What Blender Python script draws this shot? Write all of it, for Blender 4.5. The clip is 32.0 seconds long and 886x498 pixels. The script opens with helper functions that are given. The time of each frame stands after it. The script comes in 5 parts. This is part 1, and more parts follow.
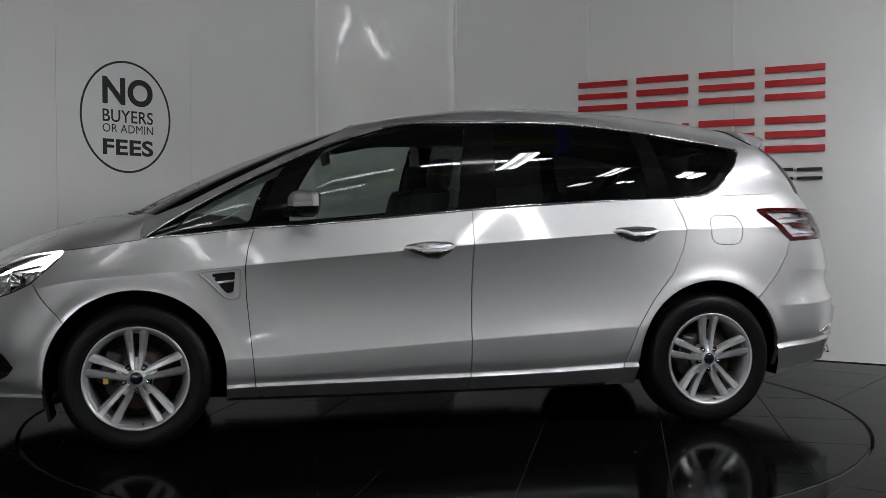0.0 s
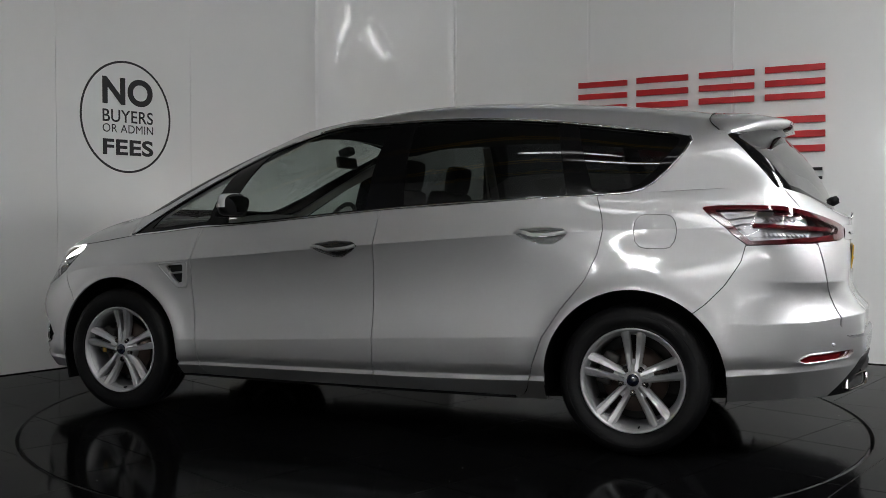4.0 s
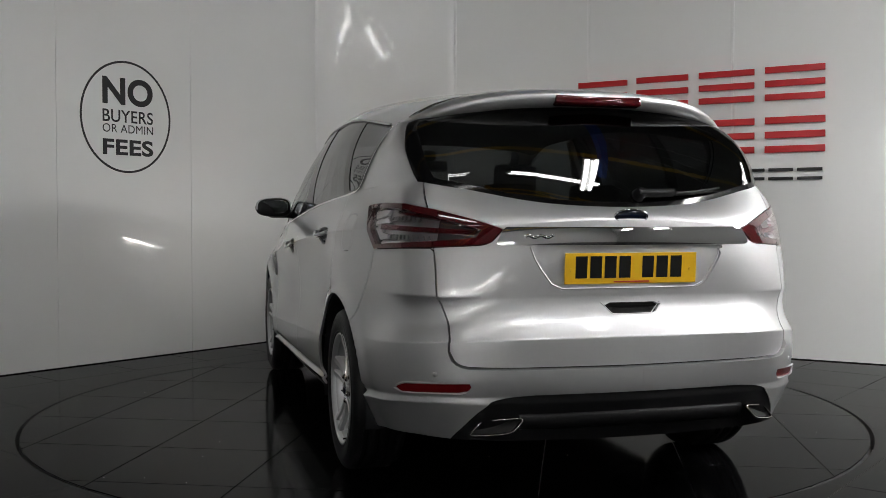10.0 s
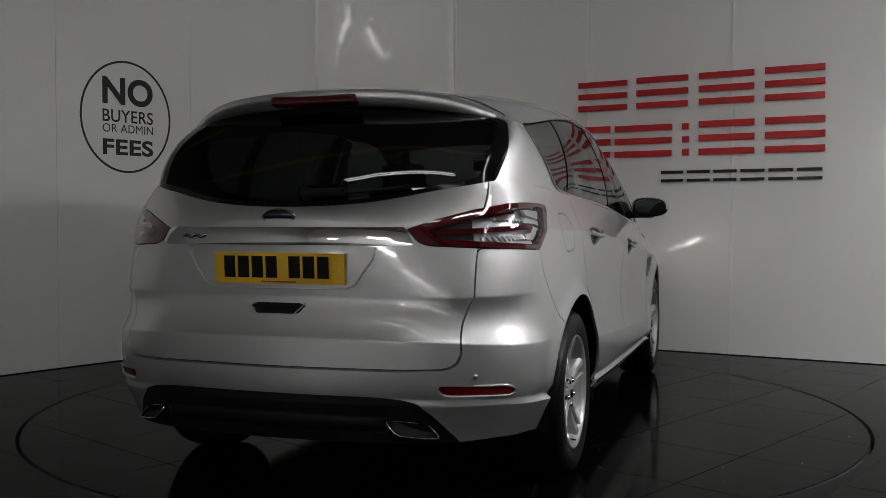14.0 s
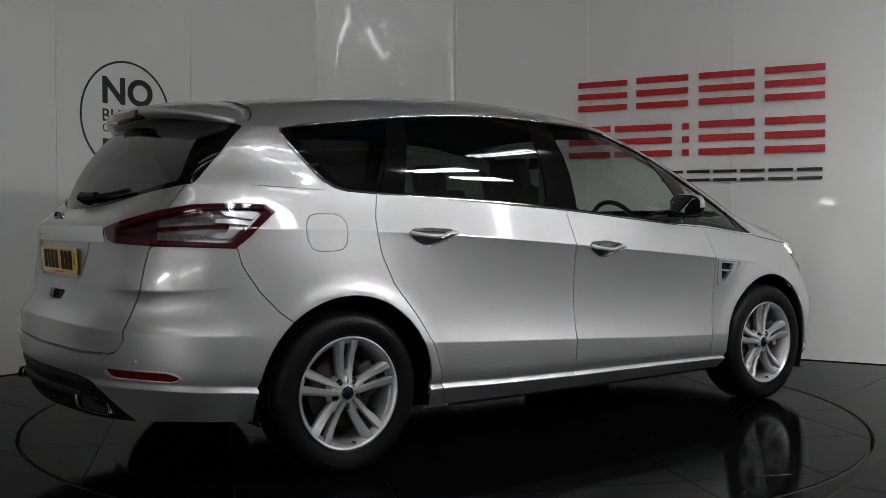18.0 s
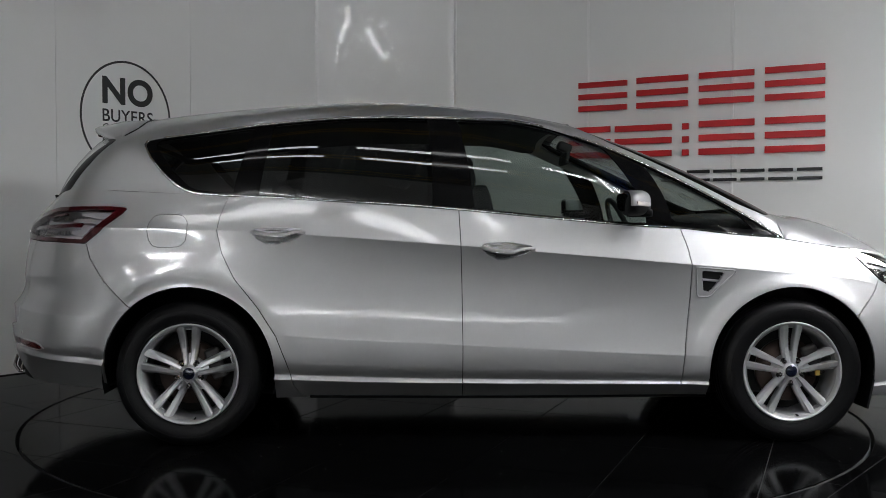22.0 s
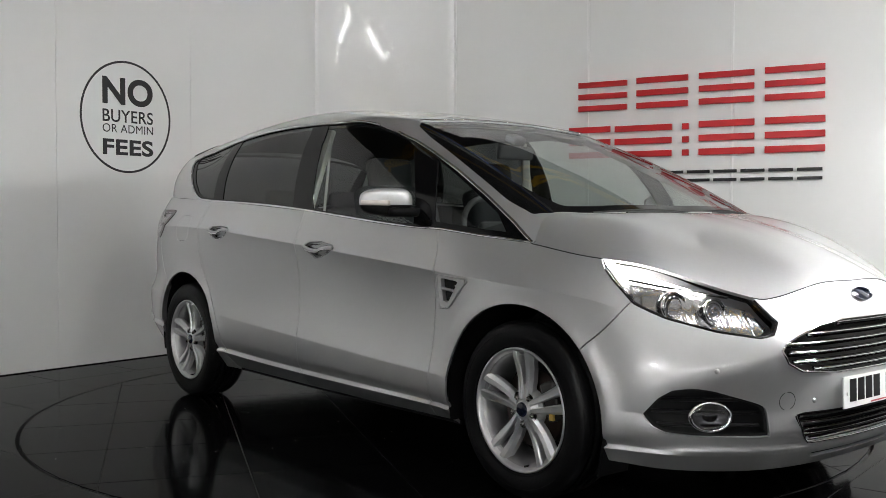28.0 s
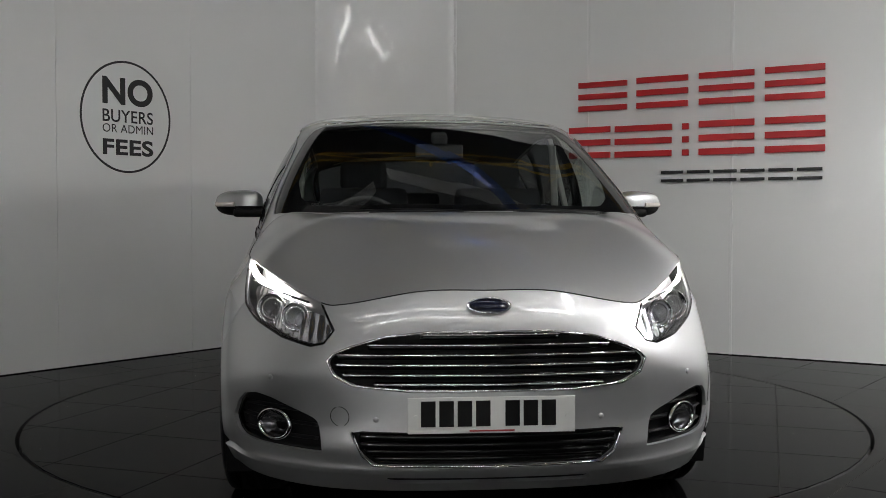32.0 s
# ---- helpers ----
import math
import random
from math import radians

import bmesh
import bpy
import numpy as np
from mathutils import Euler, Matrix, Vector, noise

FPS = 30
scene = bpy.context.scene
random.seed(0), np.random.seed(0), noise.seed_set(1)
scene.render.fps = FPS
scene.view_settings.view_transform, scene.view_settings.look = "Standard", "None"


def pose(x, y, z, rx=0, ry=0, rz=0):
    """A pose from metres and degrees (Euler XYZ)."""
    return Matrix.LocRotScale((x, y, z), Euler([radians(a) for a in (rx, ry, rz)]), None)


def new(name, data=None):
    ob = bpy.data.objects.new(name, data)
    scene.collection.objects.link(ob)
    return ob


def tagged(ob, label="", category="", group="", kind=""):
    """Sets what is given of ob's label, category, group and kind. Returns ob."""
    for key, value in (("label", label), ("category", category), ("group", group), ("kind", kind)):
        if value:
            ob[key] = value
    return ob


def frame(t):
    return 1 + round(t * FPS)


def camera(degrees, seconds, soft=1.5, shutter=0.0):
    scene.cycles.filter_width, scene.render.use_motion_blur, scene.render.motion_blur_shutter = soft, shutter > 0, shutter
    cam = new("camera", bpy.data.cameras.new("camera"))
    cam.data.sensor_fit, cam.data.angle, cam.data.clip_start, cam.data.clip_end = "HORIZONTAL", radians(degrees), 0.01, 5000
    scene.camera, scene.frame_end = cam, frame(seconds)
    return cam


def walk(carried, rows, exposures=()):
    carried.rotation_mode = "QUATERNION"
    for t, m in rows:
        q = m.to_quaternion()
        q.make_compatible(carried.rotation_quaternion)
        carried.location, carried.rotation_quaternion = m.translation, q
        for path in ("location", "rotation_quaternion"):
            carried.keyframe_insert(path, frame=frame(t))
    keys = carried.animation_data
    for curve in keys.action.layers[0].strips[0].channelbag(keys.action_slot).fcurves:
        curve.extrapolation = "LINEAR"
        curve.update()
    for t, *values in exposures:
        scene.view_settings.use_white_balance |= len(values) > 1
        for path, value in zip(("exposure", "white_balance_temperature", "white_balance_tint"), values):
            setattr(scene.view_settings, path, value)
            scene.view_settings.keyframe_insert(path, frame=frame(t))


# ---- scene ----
cam = camera(48.837, 32.0, soft=0.5)
EYE = pose(0, -5.5513, 1.060, 88.282, 0, 0.093)
EXPOSURES = ((0, -0.79, 6480, 10), (3.5, -0.66, 6550, 10), (5.5, 0.24, 6720, 10), (8, 0.16, 6720, 10), (11, -0.74, 6720, 10), (13, -1.08, 6720, 10), (14.2, -1.28, 6720, 10), (16.5, -1.16, 6680, 10), (19, -0.88, 6550, 10), (22, -0.71, 6480, 10), (24, -0.30, 6500, 10), (25.5, -0.14, 6550, 10), (27.5, 0.20, 6680, 10), (30, 0.24, 6720, 10), (32, -0.56, 6720, 10))
walk(cam, [(0, EYE), (32, EYE)], exposures=EXPOSURES)

# ---- world and light ----
world = bpy.data.worlds.new("world")
world.use_nodes = True
world.node_tree.nodes["Background"].inputs[0].default_value = (0.55, 0.6, 0.65, 1)
world.node_tree.nodes["Background"].inputs[1].default_value = 0.02
scene.world = world
TUBE_POWER, KEY_POWER = 28.0, 100.0


# ---- materials ----
def rgb(c):
    return (*c, 1.0) if len(c) == 3 else c


def material(name, color, rough=0.5, metal=0.0, coat=0.0, grain=0.0, scale=40.0, bump=0.0, emit=None, strength=0.0, spec=0.5, flake=0.0, second=None, coat_ior=1.5, coat_rough=0.01):
    m = bpy.data.materials.new(name)
    m.use_nodes = True
    nt = m.node_tree
    b = nt.nodes["Principled BSDF"]
    b.inputs["Base Color"].default_value = rgb(color)
    b.inputs["Roughness"].default_value = rough
    b.inputs["Metallic"].default_value = metal
    b.inputs["Specular IOR Level"].default_value = spec
    if coat:
        b.inputs["Coat Weight"].default_value = coat
        b.inputs["Coat Roughness"].default_value = coat_rough
        b.inputs["Coat IOR"].default_value = coat_ior
    if emit:
        b.inputs["Emission Color"].default_value = rgb(emit)
        b.inputs["Emission Strength"].default_value = strength
    if grain or bump or flake:
        tc = nt.nodes.new("ShaderNodeTexCoord")
        fine, wide = nt.nodes.new("ShaderNodeTexNoise"), nt.nodes.new("ShaderNodeTexNoise")
        for n, s in ((fine, scale), (wide, scale / 14)):
            n.inputs["Scale"].default_value = s
            n.inputs["Detail"].default_value = 4
            nt.links.new(tc.outputs["Object"], n.inputs["Vector"])
        mix = nt.nodes.new("ShaderNodeMath")
        mix.operation = "MULTIPLY_ADD"
        nt.links.new(fine.outputs[0], mix.inputs[0])
        mix.inputs[1].default_value = 0.5
        half = nt.nodes.new("ShaderNodeMath")
        half.operation = "MULTIPLY"
        nt.links.new(wide.outputs[0], half.inputs[0])
        half.inputs[1].default_value = 0.5
        nt.links.new(half.outputs[0], mix.inputs[2])
        if grain:
            ramp = nt.nodes.new("ShaderNodeMix")
            ramp.data_type = "RGBA"
            ramp.inputs["A"].default_value = rgb([c * (1 - grain) for c in color[:3]])
            ramp.inputs["B"].default_value = rgb(second or [min(1, c * (1 + grain)) for c in color[:3]])
            nt.links.new(mix.outputs[0], ramp.inputs["Factor"])
            nt.links.new(ramp.outputs["Result"], b.inputs["Base Color"])
            rr = nt.nodes.new("ShaderNodeMapRange")
            rr.inputs["To Min"].default_value = max(0.0, rough * (1 - grain))
            rr.inputs["To Max"].default_value = min(1.0, rough * (1 + grain))
            nt.links.new(mix.outputs[0], rr.inputs["Value"])
            nt.links.new(rr.outputs[0], b.inputs["Roughness"])
        if bump:
            bp = nt.nodes.new("ShaderNodeBump")
            bp.inputs["Strength"].default_value = bump
            bp.inputs["Distance"].default_value = 0.002
            nt.links.new(fine.outputs[0], bp.inputs["Height"])
            nt.links.new(bp.outputs[0], b.inputs["Normal"])
    return m


def glass(name, tint, gloss=1.45):
    """A thin pane: clear or tinted, mirror-like at a slant."""
    m = bpy.data.materials.new(name)
    m.use_nodes = True
    nt = m.node_tree
    nt.nodes.remove(nt.nodes["Principled BSDF"])
    t, g = nt.nodes.new("ShaderNodeBsdfTransparent"), nt.nodes.new("ShaderNodeBsdfGlossy")
    f, x = nt.nodes.new("ShaderNodeLayerWeight"), nt.nodes.new("ShaderNodeMixShader")
    t.inputs[0].default_value = rgb(tint)
    g.inputs["Roughness"].default_value = 0.0
    f.inputs["Blend"].default_value = 0.5
    p, q = nt.nodes.new("ShaderNodeMath"), nt.nodes.new("ShaderNodeMath")
    p.operation, q.operation = "POWER", "MULTIPLY_ADD"
    nt.links.new(f.outputs["Facing"], p.inputs[0])
    p.inputs[1].default_value = 4.6
    nt.links.new(p.outputs[0], q.inputs[0])
    low = ((gloss - 1) / (gloss + 1)) ** 2 * 1.7
    q.inputs[1].default_value, q.inputs[2].default_value = 1 - low, low
    nt.links.new(q.outputs[0], x.inputs[0])
    nt.links.new(t.outputs[0], x.inputs[1])
    nt.links.new(g.outputs[0], x.inputs[2])
    nt.links.new(x.outputs[0], nt.nodes["Material Output"].inputs[0])
    return m


PAINT = material("silver metallic paint", (0.56, 0.562, 0.568), 0.46, 0.86, 1.0, grain=0.05, scale=900, coat_ior=1.62, coat_rough=0.07)
BLACK_PLASTIC = material("grained black plastic", (0.0055, 0.0055, 0.006), 0.5, spec=0.13, grain=0.25, scale=300, bump=0.3)
GLOSS_BLACK = material("gloss black trim", (0.004, 0.004, 0.0043), 0.08, spec=0.22)
GAP_BLACK = material("shadow gap", (0.006, 0.006, 0.006), 0.9)
CHROME = material("chrome", (0.78, 0.78, 0.79), 0.06, 1.0, grain=0.04, scale=30)
CHROME_DARK = material("smoked chrome", (0.34, 0.32, 0.305), 0.10, 1.0, grain=0.08, scale=20)
MIRROR = material("tinted mirror glass", (0.42, 0.44, 0.46), 0.02, 1.0, grain=0.02, scale=20)
CUP = material("satin silver cup", (0.36, 0.36, 0.365), 0.22, 1.0, grain=0.1)
LAMP_WHITE = material("pale lamp plastic", (0.74, 0.74, 0.75), 0.2, 0.2, coat=0.5, grain=0.05)
SATIN = material("satin aluminium trim", (0.62, 0.62, 0.63), 0.22, 1.0, grain=0.06, scale=50)
TYRE = material("black tyre rubber", (0.0045, 0.0045, 0.005), 0.42, spec=0.14, grain=0.3, scale=70, bump=0.4)
LAMP_SILVER = material("silvered lamp reflector", (0.84, 0.84, 0.85), 0.16, 0.95, 0.5, grain=0.05)
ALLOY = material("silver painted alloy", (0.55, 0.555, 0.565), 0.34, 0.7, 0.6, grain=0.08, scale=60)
# darker copy of the alloy, with the shade inside the rim put into its colour
ALLOY_SHADE = material("shaded alloy barrel", (0.40, 0.40, 0.41), 0.42, 0.8, grain=0.15, scale=40)
DISC_METAL = material("brake disc steel", (0.055, 0.045, 0.04), 0.42, 0.9, grain=0.25, scale=25, second=(0.08, 0.055, 0.045))
CALIPER = material("caliper casting", (0.035, 0.033, 0.032), 0.5, 0.6, grain=0.2, scale=40)
YELLOW_TAG = material("yellow caliper tag", (0.55, 0.36, 0.08), 0.5, grain=0.1)
RED_LENS = material("red lamp plastic", (0.060, 0.002, 0.004), 0.06, coat=0.8, grain=0.1, scale=30)
RED_DARK = material("dark red reflector", (0.14, 0.006, 0.008), 0.18, coat=0.6, grain=0.3, scale=400)
LAMP_GREY = material("grey lamp reflector", (0.40, 0.40, 0.41), 0.32, 0.9, grain=0.1, scale=60)
LAMP_DARK = material("smoked lamp housing", (0.10, 0.10, 0.105), 0.25, 0.6, grain=0.2, scale=60)
LENS_CLEAR = glass("clear lamp lens", (0.93, 0.93, 0.94))
GLASS_CLEAR = glass("clear window glass", (0.60, 0.66, 0.63))
GLASS_SCREEN = glass("windscreen glass", (0.84, 0.87, 0.86))
GLASS_TINT = glass("privacy glass", (0.15, 0.158, 0.155), 1.5)
GLASS_REAR = glass("tinted tailgate glass", (0.08, 0.084, 0.084), 1.5)
LED = material("daytime running light", (0.9, 0.9, 0.9), 0.3, emit=(1.0, 0.98, 0.93), strength=75.0)
AMBER = material("indicator plastic", (0.66, 0.61, 0.57), 0.15, 0.2, grain=0.1)
BLUE = material("dark blue enamel", (0.005, 0.008, 0.022), 0.15, coat=0.25, grain=0.1)
PLATE_YELLOW = material("yellow reflective plate", (0.72, 0.42, 0.02), 0.3, coat=0.3, grain=0.04, scale=200)
PLATE_WHITE = material("white reflective plate", (0.72, 0.72, 0.70), 0.3, coat=0.3, grain=0.03, scale=200)
INK = material("black ink", (0.008, 0.008, 0.008), 0.5, spec=0.1, grain=0.1)
INK_RED = material("red ink", (0.35, 0.03, 0.03), 0.4, grain=0.1)
CLOTH = material("charcoal seat cloth", (0.018, 0.018, 0.020), 0.9, spec=0.15, grain=0.3, scale=220, bump=0.5)
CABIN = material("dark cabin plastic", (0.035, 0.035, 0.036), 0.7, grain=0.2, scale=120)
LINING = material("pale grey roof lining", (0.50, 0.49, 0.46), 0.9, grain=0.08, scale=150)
WALL_WHITE = material("glossy white wall panel", (0.80, 0.80, 0.79), 0.36, coat=0.8, grain=0.035, scale=2.2, coat_rough=0.05)
JOINT_WHITE = material("white joint strip", (0.82, 0.82, 0.81), 0.3, grain=0.03)
SIGN_RED = material("red sign acrylic", (0.50, 0.018, 0.022), 0.3, coat=0.3, grain=0.05, scale=12)
SIGN_BLACK = material("black sign acrylic", (0.012, 0.012, 0.013), 0.35, grain=0.1)
TILE_BLACK = material("polished black floor tile", (0.0024, 0.0024, 0.0026), 0.10, coat=0.0, grain=0.3, scale=6, spec=0.018)
GROUT = material("grey tile joint", (0.055, 0.055, 0.055), 0.8, grain=0.3, scale=90)
FOOT_SHADE = material("shade at wall foot", (0.006, 0.006, 0.006), 0.9)
TUBE = material("fluorescent tube", (1, 1, 1), 0.4, emit=(0.98, 1.0, 1.02), strength=TUBE_POWER)
SOFT = material("dimmer fluorescent tube", (1, 1, 1), 0.4, emit=(0.98, 1.0, 1.02), strength=KEY_POWER * 0.5)
FLOOD = material("flood light tube", (1, 1, 1), 0.4, emit=(0.98, 1.0, 1.02), strength=KEY_POWER * 2.4)
ROW = material("ceiling tube", (1, 1, 1), 0.4, emit=(0.98, 1.0, 1.02), strength=TUBE_POWER * 0.5)
# the next two are fill tubes, added to brighten the walls and the car
WASH_FILL = material("added wall wash tube", (1, 1, 1), 0.4, emit=(0.98, 1.0, 1.02), strength=TUBE_POWER * 0.75)
BACK_FILL = material("added back fill tube", (1, 1, 1), 0.4, emit=(0.98, 1.0, 1.02), strength=KEY_POWER * 0.42)
KEY = material("bright fluorescent tube", (1, 1, 1), 0.4, emit=(0.98, 1.0, 1.02), strength=KEY_POWER)
FITTING = material("white enamel fitting", (0.75, 0.75, 0.74), 0.4, grain=0.05)
HALL = material("grey hall roof", (0.13, 0.135, 0.14), 0.8, grain=0.15, scale=3)
# near white so that the unseen back wall throws light at the car
HALL_BOUNCE = material("pale bounce hall wall", (0.78, 0.78, 0.77), 0.6, grain=0.04, scale=2)
HALL_WALL = material("unseen grey hall wall", (0.30, 0.30, 0.295), 0.6, grain=0.04, scale=2)
STEEL_YELLOW = material("yellow painted steel", (0.72, 0.44, 0.05), 0.5, grain=0.15)
STEEL_BLUE = material("blue painted steel", (0.03, 0.12, 0.55), 0.5, grain=0.15)
DUST = material("pale grit", (0.6, 0.6, 0.58), 0.8)

# ---- car surfaces: rings of design curves, splined lengthwise and lofted upwards ----
def cubic(U, P, q):
    """Natural cubic spline through P at U, sampled at q."""
    U, P = np.asarray(U, float), np.asarray(P, float)
    n, h = len(U), np.diff(U)
    A, B = np.eye(n), np.zeros((n, P.shape[1]))
    for i in range(1, n - 1):
        A[i, i - 1:i + 2] = h[i - 1], 2 * (h[i - 1] + h[i]), h[i]
        B[i] = 6 * ((P[i + 1] - P[i]) / h[i] - (P[i] - P[i - 1]) / h[i - 1])
    M = np.linalg.solve(A, B)
    k = np.clip(np.searchsorted(U, q) - 1, 0, n - 2)
    a, b = (U[k + 1] - q)[:, None], (q - U[k])[:, None]
    hk = h[k][:, None]
    return (M[k] * a ** 3 + M[k + 1] * b ** 3) / (6 * hk) + (P[k] / hk - M[k] * hk / 6) * a + (P[k + 1] / hk - M[k + 1] * hk / 6) * b


def mirrored(U, P):
    """The half ring with three stations more past each end, mirrored in the car's middle plane."""
    f = np.array([1, -1, 1])
    P = np.asarray(P, float)
    return (np.concatenate([2 * U[0] - U[3:0:-1], U, 2 * U[-1] - U[-2:-5:-1]]),
            np.concatenate([P[3:0:-1] * f, P, P[-2:-5:-1] * f]))


def ring(text):
    return np.array([[float(c) for c in p.split(",")] for p in text.split()])


# stations from the middle of the nose, round the flank, to the middle of the tail
LOW_A = ring("2.27,0,.200 2.26,.25,.200 2.20,.5,.200 2.08,.68,.202 1.94,.79,.208 1.80,.845,.22 1.42,.845,.218 .9,.835,.215 -.15,.835,.215 -.95,.835,.218 -1.42,.845,.235 -1.85,.812,.262 -2.09,.755,.28 -2.26,.6,.29 -2.34,.35,.29 -2.37,0,.29")
LOW_B = ring("2.315,0,.262 2.305,.25,.262 2.245,.5,.262 2.12,.69,.262 1.97,.81,.264 1.80,.872,.268 1.42,.9,.275 .9,.905,.285 -.15,.907,.295 -.95,.905,.315 -1.42,.9,.345 -1.85,.87,.385 -2.13,.81,.41 -2.30,.62,.425 -2.38,.36,.43 -2.41,0,.43")
LOW_C = ring("2.35,0,.42 2.335,.25,.42 2.262,.5,.41 2.125,.69,.40 1.965,.825,.40 1.80,.885,.405 1.42,.917,.41 .9,.922,.423 -.15,.926,.477 -.95,.924,.52 -1.42,.917,.56 -1.87,.885,.608 -2.15,.81,.622 -2.33,.61,.640 -2.397,.35,.648 -2.415,0,.650")
LOW_D = ring("2.35,0,.60 2.337,.25,.60 2.287,.5,.595 2.155,.69,.56 1.975,.825,.56 1.80,.878,.59 1.42,.922,.62 .9,.902,.63 -.15,.901,.69 -.95,.903,.74 -1.42,.913,.78 -1.86,.872,.80 -2.115,.795,.79 -2.26,.66,.79 -2.325,.35,.79 -2.342,0,.792")
LOW_E = ring("2.325,0,.735 2.31,.25,.735 2.235,.5,.725 2.09,.67,.715 1.91,.80,.735 1.77,.85,.77 1.42,.905,.81 .9,.920,.853 -.15,.930,.940 -.95,.918,.995 -1.42,.893,1.016 -1.86,.86,1.025 -2.09,.775,1.03 -2.235,.6,1.035 -2.315,.33,1.05 -2.335,0,1.06")
LOW_F = ring("2.255,0,.835 2.245,.25,.827 2.20,.5,.785 2.02,.665,.855 1.86,.762,.905 1.70,.803,.924 1.40,.815,.968 .9,.858,1.019 -.15,.862,1.103 -.95,.842,1.155 -1.42,.82,1.18 -1.80,.79,1.198 -2.035,.71,1.200 -2.145,.54,1.166 -2.223,.3,1.122 -2.262,0,1.107")
LOW_U = np.concatenate([[0], np.cumsum(np.linalg.norm(np.diff(LOW_D, axis=0), axis=1))])
LENGTH = LOW_U[-1]
STEP = 0.022


def crest(q):
    """The upper edge, with a kink at the headlight's inner corner."""
    R = cubic(*mirrored(LOW_U, LOW_F), q)
    for i in (1, 2):
        k = (q >= LOW_U[i]) & (q <= LOW_U[i + 1])
        s = ((q[k] - LOW_U[i]) / (LOW_U[i + 1] - LOW_U[i]))[:, None]
        R[k] = R[k] * 0.45 + (LOW_F[i] * (1 - s) + LOW_F[i + 1] * s) * 0.55
    return R


def lower_grid():
    q = np.linspace(0, LENGTH, int(LENGTH / STEP) + 1)
    A, B, C, D, E = [cubic(*mirrored(LOW_U, R), q) for R in (LOW_A, LOW_B, LOW_C, LOW_D, LOW_E)]
    F = crest(q)
    rows, soft = [], []
    out = np.stack([np.gradient(D[:, 1], q), -np.gradient(D[:, 0], q), 0 * q], 1)
    out /= np.linalg.norm(out, axis=1)[:, None]
    tail = np.clip((q - LOW_U[11]) / (LOW_U[12] - LOW_U[11]), 0, 1)[:, None]
    sa, sb = np.array([0, .3, .65, .95]), np.array([0, .07, .13, .25, .4, .55, .7, .85, .975])
    sc = np.concatenate([[0, .012, .035], np.linspace(.075, .46, 9), [.485, .5, .515], np.linspace(.54, .93, 9), [.965, .985, .995]])
    se = np.array([0, .03, .1, .2, .3, .42, .55, .68, .8, .9, 1.0])
    for k in sa:
        rows.append(A + (B - A) * k)
    for k in sb:                            # a small ledge over the sill line
        rows.append(B + (C - B) * k + out * (0.004 * 4 * k * (1 - k) - 0.017 * (1 - 0.7 * tail) * math.exp(-((k - 0.07) / 0.10) ** 2) * (k > 0)))
    for k in sc:                            # parabola through C, D and E
        bow = C * (2 * k - 1) * (k - 1) + D * 4 * k * (1 - k) + E * k * (2 * k - 1)
        bow = bow - out * 0.0012 * (1 - k) / 0.09 * math.exp(1 - (1 - k) / 0.09)
        j = 2 * k if k < 0.5 else 2 * k - 1
        fold = C + (D - C) * j - out * 0.020 * 4 * j * (1 - j) if k < 0.5 else D + (E - D) * j + out * 0.006 * 4 * j * (1 - j)
        rows.append(bow * (1 - tail) + fold * tail)
    for k in se:
        rows.append(E + (F - E) * k + out * (0.014 * tail - 0.002 * (1 - tail)) * 4 * k * (1 - k))
    hard = np.stack(rows, 1)
    v = np.array([0, 1, 3.6, 7, 10.5, 14.0])
    vq = np.concatenate([sa, 1 + sb * 2.6, 3.6 + sc * 6.9, 10.5 + se * 3.5])
    smooth = np.stack([cubic(v, np.stack([R[i] for R in (A, B, C, D, E, F)]), vq) for i in range(len(q))])
    w = np.clip((q - LOW_U[3]) / (LOW_U[5] - LOW_U[3]), 0, 1)
    w = (w * w * (3 - 2 * w))[:, None, None]
    P = smooth * (1 - w) + hard * w
    # step over the front lip
    front = np.clip((LOW_U[5] - q) / 0.25, 0, 1)[:, None, None]
    P = P - out[:, None, :] * front * (0.010 * np.exp(-((P[..., 2] - 0.302) / 0.016) ** 2))[..., None]
    # rolled lips round the wheel openings
    side = out[:, None, :] * np.ones((1, P.shape[1], 1))
    for hx in (1.424, -1.424):
        r = np.hypot(P[..., 0] - hx, P[..., 2] - 0.34)
        P = P + side * (0.014 * np.exp(-((r - 0.41) / 0.045) ** 2) * (P[..., 1] > 0.7))[..., None]
    return q, P


TOP_0 = ring("1.51,0,1.090 1.485,.35,1.089 1.42,.6,1.086 1.395,.745,1.056 1.41,.807,.970 1.15,.838,.992 .9,.857,1.019 -.17,.860,1.106 -1.237,.826,1.169 -1.72,.79,1.196 -2.035,.71,1.200 -2.145,.54,1.166 -2.223,.3,1.122 -2.262,0,1.107")
TOP_2 = ring(".36,0,1.566 .365,.3,1.559 .38,.52,1.543 .385,.61,1.530 .37,.655,1.514 .15,.68,1.55 -.02,.69,1.562 -.4,.70,1.57 -1.127,.712,1.525 -1.66,.715,1.447 -1.80,.69,1.452 -1.88,.5,1.50 -1.93,.28,1.525 -1.95,0,1.535")
TOP_BULGE = ring("0.035,0,0 0.035,0,0 0.03,0,0 0.025,0,0 0.02,0,0 .03,0,0 .035,0,0 .035,0,0 .035,0,0 .03,0,0 .03,0,0 .035,0,0 .04,0,0 .04,0,0")
TOP_U = np.concatenate([[0], np.cumsum(np.linalg.norm(np.diff((TOP_0 + TOP_2) / 2, axis=0), axis=1))])


